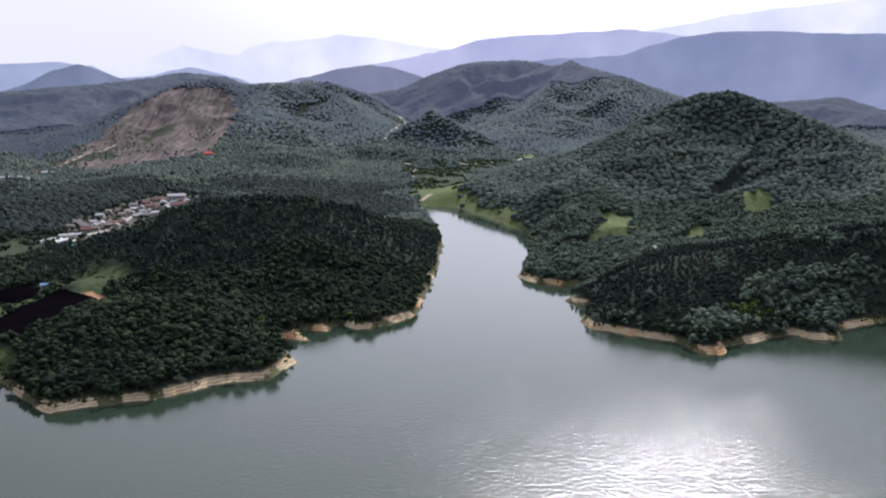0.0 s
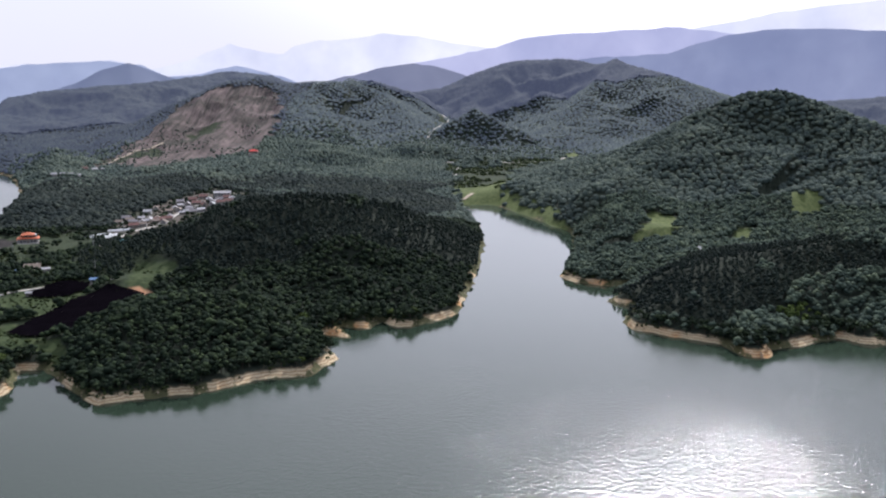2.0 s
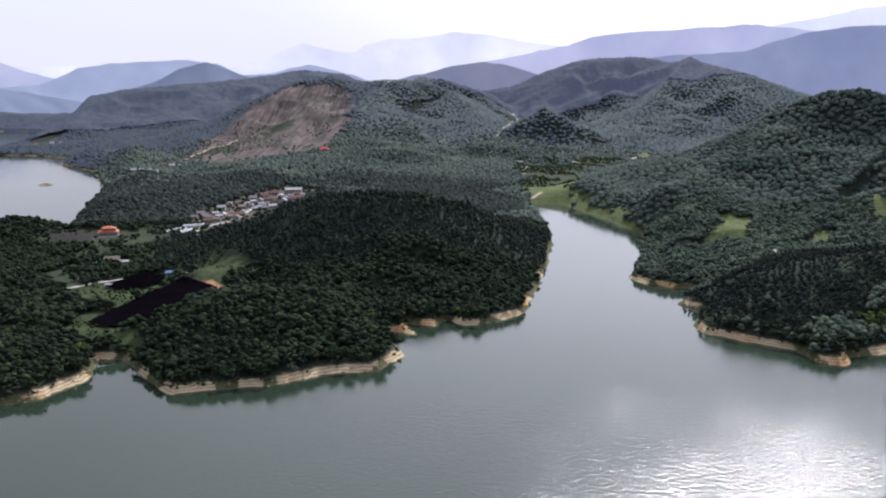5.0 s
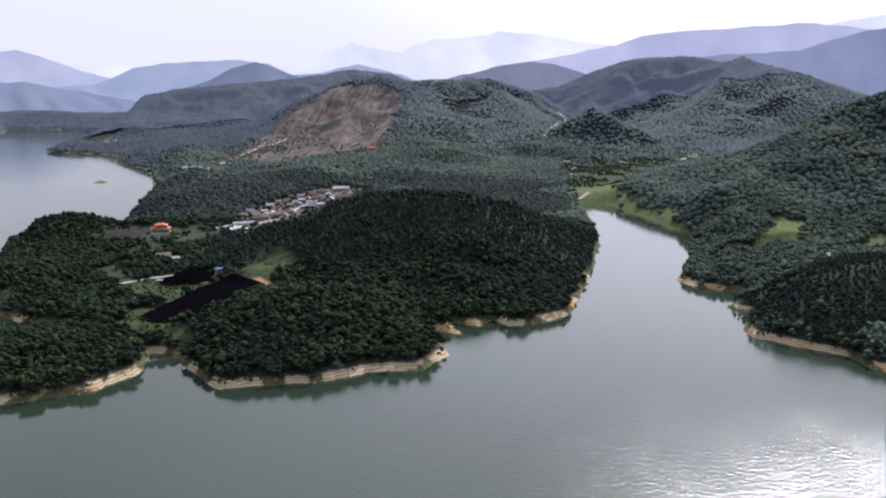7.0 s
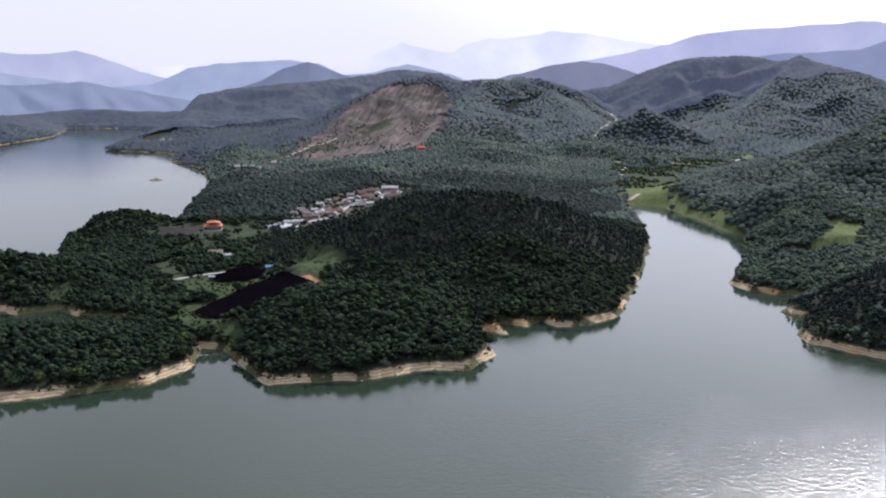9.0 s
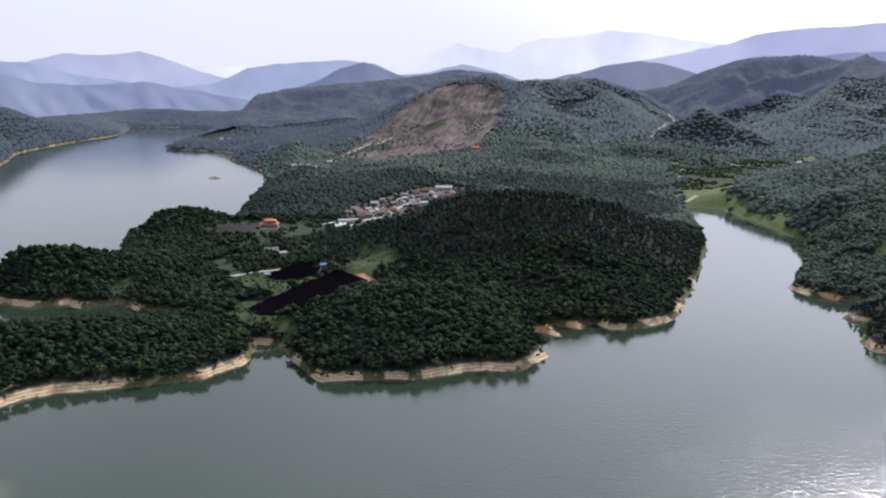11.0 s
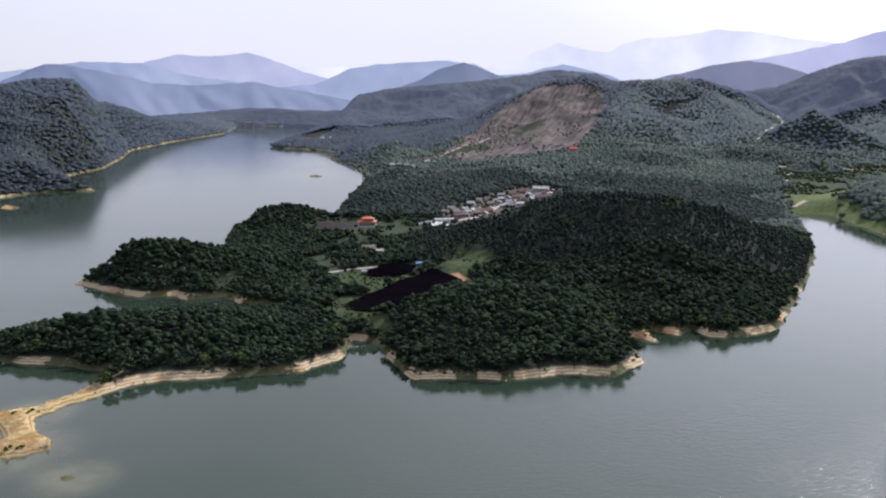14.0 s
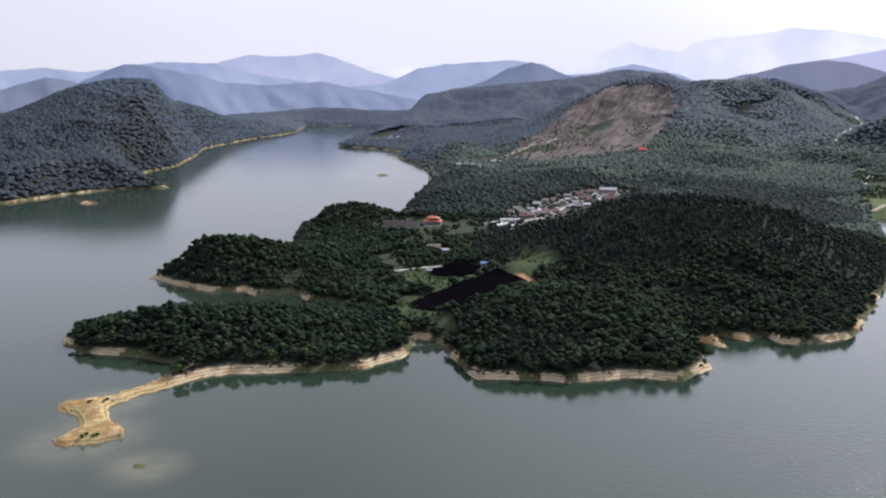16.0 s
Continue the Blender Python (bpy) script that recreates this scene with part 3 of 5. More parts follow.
def far_range(k, kind, dist, depth, haze_tint, crest):
    """A mountain chain far off: slopes with gullies that rise to a crest."""
    m, n, l, b = material("far_slope_haze", 1.0, 0.0)
    pos = place_node(n)
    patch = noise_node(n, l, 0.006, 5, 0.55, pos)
    shade = mix(n, l, 1.0, haze_tint, ramp(n, l, patch, [(0.3, (0.92, 0.92, 0.94)), (0.7, (1.05, 1.05, 1.03))]), "MULTIPLY")
    # broad uneven tones painted in for the shading of ridges
    fold_shade = ramp(n, l, noise_node(n, l, 0.0022, 4, 0.5, pos), [(0.35, (0.84, 0.86, 0.90)), (0.65, (1.08, 1.07, 1.04))])
    shade = mix(n, l, 1.0, shade, fold_shade, "MULTIPLY")
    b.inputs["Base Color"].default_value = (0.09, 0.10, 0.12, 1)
    # haze and painted relief go into the emission
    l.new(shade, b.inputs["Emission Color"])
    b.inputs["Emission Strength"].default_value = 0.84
    at = np.arange(crest[0][0], crest[-1][0] + 1e-6, 0.12)
    top = np.interp(at, [c[0] for c in crest], [c[1] for c in crest])
    rise = np.linspace(0, 1, 26)
    T, U = np.meshgrid(at, rise)
    H = top[None, :] * np.ones_like(U)
    a = np.radians(T)
    px, py = dist * np.sin(a), dist * np.cos(a)
    H = H + 5 * wave(px, py, 130, 40 + k) + 3 * wave(px, py, 45, 60 + k)
    gully = wave(px + 60 * U * wave(px, py, 90, 80), py, 150, 70 + k) * 0.6 + wave(px, py + 200 * U, 60, 71 + k) * 0.4
    back = dist - depth * (1 - U) + depth * 0.35 * gully * np.sin(np.pi * U) * 0.6
    z = -4 + (H + 4) * U ** 1.15
    verts = np.stack([back * np.sin(a), back * np.cos(a), z], 2).reshape(-1, 3)
    w = len(at)
    i, j = np.meshgrid(np.arange(len(rise) - 1), np.arange(w - 1), indexing="ij")
    i, j = i.ravel(), j.ravel()
    f = np.stack([i * w + j, i * w + j + 1, (i + 1) * w + j + 1, (i + 1) * w + j], 1)
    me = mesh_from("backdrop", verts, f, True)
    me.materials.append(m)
    words = {"near": "blue-green", "middle": "slate-blue", "far": "pale lavender", "faint": "almost white"}
    tagged(new("backdrop", me), words[kind] + " hazy mountain range beyond the lake", "mountain range", kind="structure")


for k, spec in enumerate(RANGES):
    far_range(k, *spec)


# ---- woods ----
def foliage(name, dark, mid, light, haze_glow=None):
    m, n, l, b = material(name, 0.95, 0.04)
    pos = place_node(n)
    own = n.new("ShaderNodeNewGeometry").outputs["Random Per Island"]
    col = ramp(n, l, own, [(0.0, dark), (0.55, mid), (1.0, light)])
    col = mix(n, l, 1.0, col, ramp(n, l, noise_node(n, l, 1.3, 4, 0.75, pos), [(0.32, (0.66, 0.66, 0.68)), (0.68, (1.25, 1.25, 1.2))]), "MULTIPLY")
    col = mix(n, l, 1.0, col, ramp(n, l, noise_node(n, l, 0.012, 3, 0.5, pos), [(0.3, (0.8, 0.82, 0.85)), (0.7, (1.2, 1.15, 1.05))]), "MULTIPLY")
    col = mix(n, l, 1.0, col, ramp(n, l, noise_node(n, l, 0.085, 3, 0.6, pos), [(0.33, (0.70, 0.72, 0.76)), (0.67, (1.28, 1.25, 1.16))]), "MULTIPLY")
    l.new(col, b.inputs["Base Color"])
    if haze_glow:        # air haze added as emission, only in the backdrop from about two kilometres on
        b.inputs["Emission Color"].default_value, b.inputs["Emission Strength"].default_value = (*haze_glow, 1), 1.0
    bump(n, l, noise_node(n, l, 1.6, 4, 0.7, pos), 0.6, 0.5, b)
    return m


# broadleaf colour darkened to stand for cloud shade on the left
leaf_near = foliage("shaded_broadleaf_leaves", (0.011, 0.018, 0.013), (0.018, 0.029, 0.019), (0.036, 0.053, 0.028))
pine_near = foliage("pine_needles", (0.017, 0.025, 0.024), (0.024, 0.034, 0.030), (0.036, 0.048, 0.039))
# lighter copy for the right hill: sunlight put into the leaf colour
leaf_right = foliage("sunlit_hillside_leaves", (0.046, 0.066, 0.056), (0.066, 0.092, 0.074), (0.098, 0.126, 0.090))
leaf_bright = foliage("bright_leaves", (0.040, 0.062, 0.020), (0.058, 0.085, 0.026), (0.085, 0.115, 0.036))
# leaves behind the village, with cloud shadow painted in as a darker green
leaf_back = foliage("cloud_shaded_leaves", (0.020, 0.028, 0.028), (0.029, 0.039, 0.037), (0.046, 0.058, 0.050))
# middle woods paled and blued: haze put into the base colour
leaf_mid = foliage("hazed_mixed_leaves", (0.060, 0.082, 0.076), (0.078, 0.102, 0.092), (0.102, 0.128, 0.106))
# blue haze over the west slope, put into the base colour without emission
leaf_west_near = foliage("hazed_west_leaves", (0.036, 0.044, 0.056), (0.044, 0.054, 0.067), (0.056, 0.066, 0.078))
# the last colour of these is air haze, given off as emission
leaf_west = foliage("slate_haze_leaves", (0.030, 0.038, 0.040), (0.038, 0.047, 0.048), (0.050, 0.060, 0.058), (0.028, 0.036, 0.058))
leaf_north = foliage("north_slope_haze_leaves", (0.024, 0.031, 0.030), (0.032, 0.041, 0.038), (0.046, 0.056, 0.050), (0.030, 0.036, 0.062))
leaf_far = foliage("distant_haze_leaves", (0.036, 0.050, 0.042), (0.050, 0.067, 0.055), (0.070, 0.090, 0.070), (0.034, 0.040, 0.064))


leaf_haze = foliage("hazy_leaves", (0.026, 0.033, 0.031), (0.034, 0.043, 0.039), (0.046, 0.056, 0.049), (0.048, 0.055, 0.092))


def crown_shape(seed, fine, lumps, tall, pointed=0.0, sprays=0):
    """A lumpy crown about a metre in radius, its foot at z 0: places and triangles."""
    rng = np.random.default_rng(seed)
    bm = bmesh.new()
    bmesh.ops.create_icosphere(bm, subdivisions=fine, radius=1.0)
    v = np.array([p.co[:] for p in bm.verts])
    f = np.array([[q.index for q in t.verts] for t in bm.faces])
    bm.free()
    heads = rng.normal(size=(lumps, 3))
    heads[:, 2] = np.abs(heads[:, 2])
    heads /= np.linalg.norm(heads, axis=1)[:, None]
    near = (v @ heads.T).max(1)
    v = v * (0.70 + 0.38 * np.clip((near - 0.45) / 0.55, 0, 1) + rng.normal(0, 0.09, len(v)))[:, None]
    v[:, :2] *= rng.uniform(0.82, 1.2, 2)
    v[:, :2] *= (1 - pointed * np.clip((v[:, 2] + 0.6) / 1.7, 0, 1))[:, None]
    v[:, 2] = np.where(v[:, 2] < 0, v[:, 2] * 0.6, v[:, 2]) * tall + 0.55 * tall
    vs, fs = [v], [f]
    count = len(v)
    for _ in range(sprays):
        c = v[rng.integers(len(v))]
        q = c + rng.normal(0, 0.27, (3, 3)) + (c - [0, 0, 0.5 * tall]) * 0.06
        vs.append(q)
        fs.append(np.array([[count, count + 1, count + 2]]))
        count += 3
    return np.concatenate(vs), np.concatenate(fs)


def clumped(seed, clumps, tall, spread, narrow=0.0):
    """A crown of several leafy clumps round a stem, its foot at z 0."""
    rng = np.random.default_rng(seed)
    vs, fs, count = [], [], 0
    for k in range(clumps):
        v, f = crown_shape(seed * 17 + k, 1, 4, 0.9)
        z = tall * (0.25 + 0.75 * k / (clumps - 1)) - 0.3
        a, r = k * 2.4 + rng.uniform(0, 1), spread * (1 - narrow * k / (clumps - 1)) * (0.35 if k == clumps - 1 else rng.uniform(0.7, 1.1))
        size = rng.uniform(0.56, 0.80) * (1 - 0.45 * narrow * k / (clumps - 1))
        vs.append(v * size + [r * math.cos(a), r * math.sin(a), z])
        fs.append(f + count)
        count += len(v)
    return np.concatenate(vs), np.concatenate(fs)


def dome_shape(seed, sides, rings, flat):
    """A cheap rounded crown for woods farther off."""
    rng = np.random.default_rng(seed)
    v, f = [(0, 0, 1.0)], []
    for k, (r, z) in enumerate(rings):
        for a in range(sides):
            t = (a + 0.5 * k) * 2 * math.pi / sides
            q = r * rng.uniform(0.8, 1.2)
            v.append((q * math.cos(t), q * math.sin(t), z + rng.uniform(-0.12, 0.12)))
    for a in range(sides):
        b2 = (a + 1) % sides
        f.append((0, 1 + a, 1 + b2))
        for k in range(len(rings) - 1):
            p, q = 1 + k * sides, 1 + (k + 1) * sides
            f += [(p + a, q + a, p + b2), (p + b2, q + a, q + b2)]
    return np.array(v, float) * (1, 1, flat), np.array(f)


def stand(name, label, x, y, z, size, shapes, mat, seed, soft=False):
    """A wood: many crowns of several shapes, in one mesh."""
    rng = np.random.default_rng(seed)
    pick = rng.integers(0, len(shapes), len(x))
    vs, fs, count = [], [], 0
    for k, (v, f) in enumerate(shapes):
        m = pick == k
        c = int(m.sum())
        if not c:
            continue
        a = rng.uniform(0, 6.283, c)
        ca, sa, s = np.cos(a), np.sin(a), size[m]
        hs = s * rng.uniform(0.75, 1.3, c)
        px = (v[:, 0][None] * ca[:, None] - v[:, 1][None] * sa[:, None]) * s[:, None] + x[m][:, None]
        py = (v[:, 0][None] * sa[:, None] + v[:, 1][None] * ca[:, None]) * s[:, None] + y[m][:, None]
        pz = v[:, 2][None] * hs[:, None] + z[m][:, None]
        vs.append(np.stack([px, py, pz], 2).reshape(-1, 3))
        fs.append((f[None] + (np.arange(c) * len(v))[:, None, None] + count).reshape(-1, 3))
        count += c * len(v)
    me = mesh_from(name, np.concatenate(vs), np.concatenate(fs), soft)
    me.materials.append(mat)
    return tagged(new(name, me), label, "wood", kind="stuff")


def scatter(r0, r1, gap, seed):
    """Places on land, evenly uneven, between two distances."""
    rng = np.random.default_rng(seed)
    xs, ys = np.meshgrid(np.arange(-r1, r1 * 0.62, gap), np.arange(min(230, r0 * 0.5), r1, gap))
    x, y = (xs + rng.uniform(-0.48, 0.48, xs.shape) * gap).ravel(), (ys + rng.uniform(-0.48, 0.48, ys.shape) * gap).ravel()
    d, t = np.hypot(x, y), np.degrees(np.arctan2(x, y))
    m = (d > r0) & (d < r1) & (t > -59) & (t < 31)
    x, y = x[m], y[m]
    h, s = terrain(x, y)
    bank_top = 1.5 + 2.3 * exposed(x, y) + 0.7 * wave(x, y, 12, 9)
    m = ~((x < -322) & (y < 322)) & (np.hypot(x + 835, y - 1320) > 25) & (np.hypot(x + 1005, y - 819) > 25) & (h > bank_top) & (s > 1.2 + 3 * exposed(x, y))
    x, y, h, s = x[m], y[m], h[m], s[m]
    mound = np.hypot((x + 12) / 46, (y - 1590) / 40) < 1 + 0.2 * wave(x, y, 15, 68)
    m = ~cleared(x, y, [k for k in OPEN if not k.startswith("plain")]) | mound
    part_open = cleared(x, y, [k for k in OPEN if k.startswith("plain")])
    m &= ~part_open | (wave(x, y, 26, 15) + 0.5 * wave(x, y, 11, 16) > -0.42)
    return x[m], y[m], h[m], s[m]


rng = np.random.default_rng(5)
broad = [clumped(s + 1, 4, 0.85, 0.55) for s in range(10)]
pines = [clumped(20 + s, 4, 1.5, 0.45, 0.7) for s in range(8)]
plain_crowns = [crown_shape(40 + s, 1, 5, 0.9, 0.0, 0) for s in range(5)]
mid_crowns = [dome_shape(50 + s, 5, [(0.62, 0.70), (1.0, 0.10), (0.9, -0.6)], 0.72) for s in range(8)]
low_crowns = [dome_shape(70 + s, 6, [(0.66, 0.66), (1.0, -0.15)], 0.6) for s in range(6)]
far_crowns = [dome_shape(60 + s, 6, [(1.0, -0.35)], 0.6) for s in range(5)]

x, y, h, s = scatter(330, 1000, 4.3, 1)
d_dark, _, _ = to_line(x, y, RIDGES["dark_hill"][0])
d_spur, _, _ = to_line(x, y, RIDGES["right_spur"][0])
piny = ((d_dark < 95 + 25 * wave(x, y, 40, 17)) | (d_spur < 62 + 25 * wave(x, y, 40, 18))) & (wave(x, y, 15, 19) > -0.75)
size = rng.uniform(1.0, 1.9, len(x)) ** 1.25 * 1.75 * (1 + 0.2 * wave(x, y, 30, 20))
WOODS = [("left_peninsula_wood", "dense dark green broadleaf wood on the low wooded peninsula", lambda x, y: (x < -255) & (y < 520)),
         ("knoll_wood", "dense broadleaf wood with rounded crowns on the knoll", lambda x, y: (x < -95) & (y < 620) & (x > -330)),
         ("dark_hill_wood", "dark green pine and broadleaf wood on the round hill", lambda x, y: (x < 5) & (x > -330)),
         ("north_shore_wood", "dark broadleaf wood and field trees along the north shore", lambda x, y: x < 5),
         ("right_hill_wood", "dense mixed wood on the hill over the channel", lambda x, y: x > -1e9)]
edge = (s < 13) & (np.hypot(x, y) < 640) & (y > 300)
chosen = np.flatnonzero(edge)
chosen = chosen[:: max(1, len(chosen) // 270)][:280]
SINGLES = [(x[k], y[k], h[k]) for k in chosen]
left = np.ones(len(x), bool)
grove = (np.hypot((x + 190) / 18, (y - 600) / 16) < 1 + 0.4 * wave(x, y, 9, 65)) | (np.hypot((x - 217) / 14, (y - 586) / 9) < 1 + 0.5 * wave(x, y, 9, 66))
left[chosen] = False
for k, (name, label, rule) in enumerate(WOODS):
    m = left & rule(x, y)
    left &= ~m
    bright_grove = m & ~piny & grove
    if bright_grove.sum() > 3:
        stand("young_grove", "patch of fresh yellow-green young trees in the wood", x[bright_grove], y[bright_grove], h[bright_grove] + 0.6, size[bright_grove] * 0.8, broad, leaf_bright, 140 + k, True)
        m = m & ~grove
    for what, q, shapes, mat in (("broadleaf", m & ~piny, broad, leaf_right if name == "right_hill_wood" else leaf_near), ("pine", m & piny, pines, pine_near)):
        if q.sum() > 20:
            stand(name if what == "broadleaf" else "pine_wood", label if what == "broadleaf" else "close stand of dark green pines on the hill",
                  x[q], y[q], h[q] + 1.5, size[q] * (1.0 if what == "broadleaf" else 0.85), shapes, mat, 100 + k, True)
x, y, h, s = scatter(1900, 3000, 9.5, 6)
m = (x < -1250) & (np.degrees(np.arctan2(x, y)) < -33)
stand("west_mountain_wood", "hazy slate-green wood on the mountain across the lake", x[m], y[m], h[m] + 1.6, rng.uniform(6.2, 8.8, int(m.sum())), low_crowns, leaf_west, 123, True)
x, y, h, s = scatter(1000, 1950, 6.1, 2)
thin = (x < -1240) | (rng.uniform(0, 1, len(x)) > smooth(np.hypot(x, y) + 60 * wave(x, y, 80, 34), 1650, 1930))
x, y, h, s = x[thin], y[thin], h[thin], s[thin]
size = rng.uniform(2.9, 4.7, len(x)) * (1 + 0.2 * wave(x, y, 60, 25))
size = np.where(x < -930, size * 1.35, size)
# dark: the stretch that gets the cloud shadow as leaf colour
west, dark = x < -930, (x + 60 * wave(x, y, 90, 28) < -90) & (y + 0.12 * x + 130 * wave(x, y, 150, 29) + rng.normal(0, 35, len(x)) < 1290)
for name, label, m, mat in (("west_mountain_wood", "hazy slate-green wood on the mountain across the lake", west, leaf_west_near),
                            ("back_wood", "green wood behind the village, darkened as by cloud shade", dark & ~west, leaf_back),
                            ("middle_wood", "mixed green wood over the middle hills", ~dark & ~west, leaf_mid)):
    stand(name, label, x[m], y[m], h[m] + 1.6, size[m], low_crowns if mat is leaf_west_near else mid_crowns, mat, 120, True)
x, y, h, s = scatter(1650, 2620, 7.4, 7)
d = np.hypot(x, y) + 60 * wave(x, y, 80, 34)
m = (x > -1250) & (rng.uniform(0, 1, len(x)) < smooth(d, 1650, 1930)) & (rng.uniform(0, 1, len(x)) > smooth(d, 2480, 2600))
x, y, h = x[m], y[m], h[m]
size, north = rng.uniform(3.8, 5.4, len(x)), x < -430 + 80 * wave(x, y, 200, 30)
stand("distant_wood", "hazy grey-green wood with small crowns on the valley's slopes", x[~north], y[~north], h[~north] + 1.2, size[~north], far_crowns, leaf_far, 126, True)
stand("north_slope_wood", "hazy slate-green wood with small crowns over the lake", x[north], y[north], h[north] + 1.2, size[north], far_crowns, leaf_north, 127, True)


def far_canopy(name, label, a0, a1, r0, r1, mat, rule, seed):
    """The closed roof of a wood far off: a sheet of small uneven crowns over the slopes."""
    rng = np.random.default_rng(seed)
    at, r = np.radians(np.arange(a0, a1, 0.125)), np.arange(r0, r1, 9.0)
    A, R = np.meshgrid(at, r)
    R = R + rng.uniform(-3, 3, R.shape)
    A = A + rng.uniform(-0.0008, 0.0008, A.shape)
    x, y = (R * np.sin(A)).ravel(), (R * np.cos(A)).ravel()
    h, s = terrain(x, y)
    ok = (s > 6) & rule(x, y) & ~cleared(x, y, ["bare_hill", "delta", "valley_field", "valley_road_fields"]) & (np.hypot(x + 1235, y - 1955) > 70)
    z = np.where(ok, h + 4.0 + rng.uniform(0, 4.2, len(x)) ** 1.05 + 2.0 * wave(x, y, 35, 27), h - 1.0)
    w = len(at)
    i, j = np.meshgrid(np.arange(len(r) - 1), np.arange(w - 1), indexing="ij")
    i, j = i.ravel(), j.ravel()
    q = np.stack([i * w + j, i * w + j + 1, (i + 1) * w + j + 1, (i + 1) * w + j], 1)
    q = q[ok[q].any(1)][:, ::-1]
    used, back = np.unique(q, return_inverse=True)
    me = mesh_from(name, np.stack([x, y, z], 1)[used], back.reshape(q.shape), True)
    me.flip_normals()
    me.materials.append(mat)
    tagged(new(name, me), label, "wood", kind="stuff")


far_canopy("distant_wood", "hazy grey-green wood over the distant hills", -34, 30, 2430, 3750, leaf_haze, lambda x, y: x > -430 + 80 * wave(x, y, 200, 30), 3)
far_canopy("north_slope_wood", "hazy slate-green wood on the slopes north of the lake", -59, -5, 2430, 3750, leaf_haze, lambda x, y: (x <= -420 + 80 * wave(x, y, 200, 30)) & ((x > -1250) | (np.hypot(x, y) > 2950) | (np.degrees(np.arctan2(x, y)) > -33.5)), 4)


# ---- materials of built things ----
def plain(name, colour, rough=0.8, spec=0.3, scale=0.6, spread=0.25, metal=0.0):
    """A surface of one colour with stains and wear at two scales."""
    m, n, l, b = material(name, rough, spec)
    pos = place_node(n)
    stain = ramp(n, l, noise_node(n, l, scale, 5, 0.7, pos), [(0.25, (1 - spread,) * 3), (0.75, (1 + spread * 0.5,) * 3)])
    grain = ramp(n, l, noise_node(n, l, scale * 9, 3, 0.6, pos), [(0.3, (0.88,) * 3), (0.7, (1.08,) * 3)])
    l.new(mix(n, l, 1.0, mix(n, l, 1.0, colour, stain, "MULTIPLY"), grain, "MULTIPLY"), b.inputs["Base Color"])
    b.inputs["Metallic"].default_value = metal
    return m


white_wall = plain("white_wall", (0.34, 0.33, 0.32))
cream_wall = plain("cream_wall", (0.28, 0.25, 0.22))
grey_wall = plain("grey_wall", (0.30, 0.29, 0.28))
orange_tile = plain("orange_roof_tile", (0.46, 0.13, 0.06))
red_tile = plain("red_brown_roof", (0.15, 0.075, 0.065))
grey_tile = plain("grey_roof", (0.19, 0.18, 0.19))
white_roof = plain("white_roof_sheet", (0.33, 0.33, 0.34), 0.7)
blue_roof = plain("blue_roof_sheet", (0.08, 0.16, 0.30), 0.5)
teal_roof = plain("teal_roof_sheet", (0.14, 0.36, 0.38), 0.5)
brown_roof = plain("brown_roof", (0.20, 0.16, 0.13))
glass = plain("window_glass", (0.035, 0.040, 0.048), 0.1, 0.6)
door_paint = plain("door_paint", (0.13, 0.09, 0.06))
concrete = plain("concrete", (0.40, 0.38, 0.34), 0.9, 0.2, 0.2)
dirt_road = plain("pale_dirt", (0.34, 0.29, 0.22), 0.95, 0.1, 0.2)
black_net = plain("black_shade_net", (0.0035, 0.0028, 0.0042), 1.0, 0.0, 0.15, 0.4)
post_wood = plain("weathered_post", (0.16, 0.13, 0.10))
bark = plain("bark", (0.075, 0.058, 0.044))
stone = plain("pale_stone", (0.36, 0.29, 0.21), 0.95, 0.1, 0.8, 0.4)
steel = plain("dull_steel", (0.32, 0.33, 0.34), 0.5, 0.5, 0.6, 0.2, 0.6)
film_sheet = plain("greenhouse_film", (0.50, 0.52, 0.53), 0.35, 0.5)


def ground_at(x, y):
    return float(terrain(np.array([float(x)]), np.array([float(y)]))[0][0])


def thing(name, label, category, m, group=""):
    ob = new(name)
    ob.empty_display_size = 0.5
    ob.matrix_world = m
    return tagged(ob, label, category, group)


def part(name, bm, mat, parent, label=""):
    me = bpy.data.meshes.new(name)
    bm.to_mesh(me)
    bm.free()
    me.materials.append(mat)
    ob = new(name, me)
    ob.parent = parent
    return tagged(ob, label) if label else ob


def box(bm, x, y, z, sx, sy, sz, soft=0.0):
    """A block on z, centred on x and y."""
    r = bmesh.ops.create_cube(bm, size=1.0, matrix=Matrix.LocRotScale((x, y, z + sz / 2), None, (sx, sy, sz)))
    if soft:
        edges = {e for v in r["verts"] for e in v.link_edges}
        bmesh.ops.bevel(bm, geom=list(edges), offset=soft, segments=1, affect="EDGES")
    return bm


def blocks(*rows, soft=0.0):
    bm = bmesh.new()
    for r in rows:
        box(bm, *r, soft=soft)
    return bm


def gable_roof(w, d, z, rise, over=0.6, thick=0.25):
    """A gabled roof with eaves, its ridge along x."""
    bm = bmesh.new()
    x, y = w / 2 + over, d / 2 + over
    drop = rise * over / (d / 2)
    prof = [(-y, z - drop), (0, z + rise), (y, z - drop), (y, z - drop + thick), (0, z + rise + thick), (-y, z - drop + thick)]
    rows = [[bm.verts.new((sx, py, pz)) for py, pz in prof] for sx in (-x, x)]
    n = len(prof)
    for k in range(n):
        bm.faces.new((rows[0][k], rows[0][(k + 1) % n], rows[1][(k + 1) % n], rows[1][k]))
    for r in rows:
        bm.faces.new((r[0], r[1], r[4], r[5]))
        bm.faces.new((r[1], r[2], r[3], r[4]))
    bmesh.ops.recalc_face_normals(bm, faces=bm.faces)
    return bm


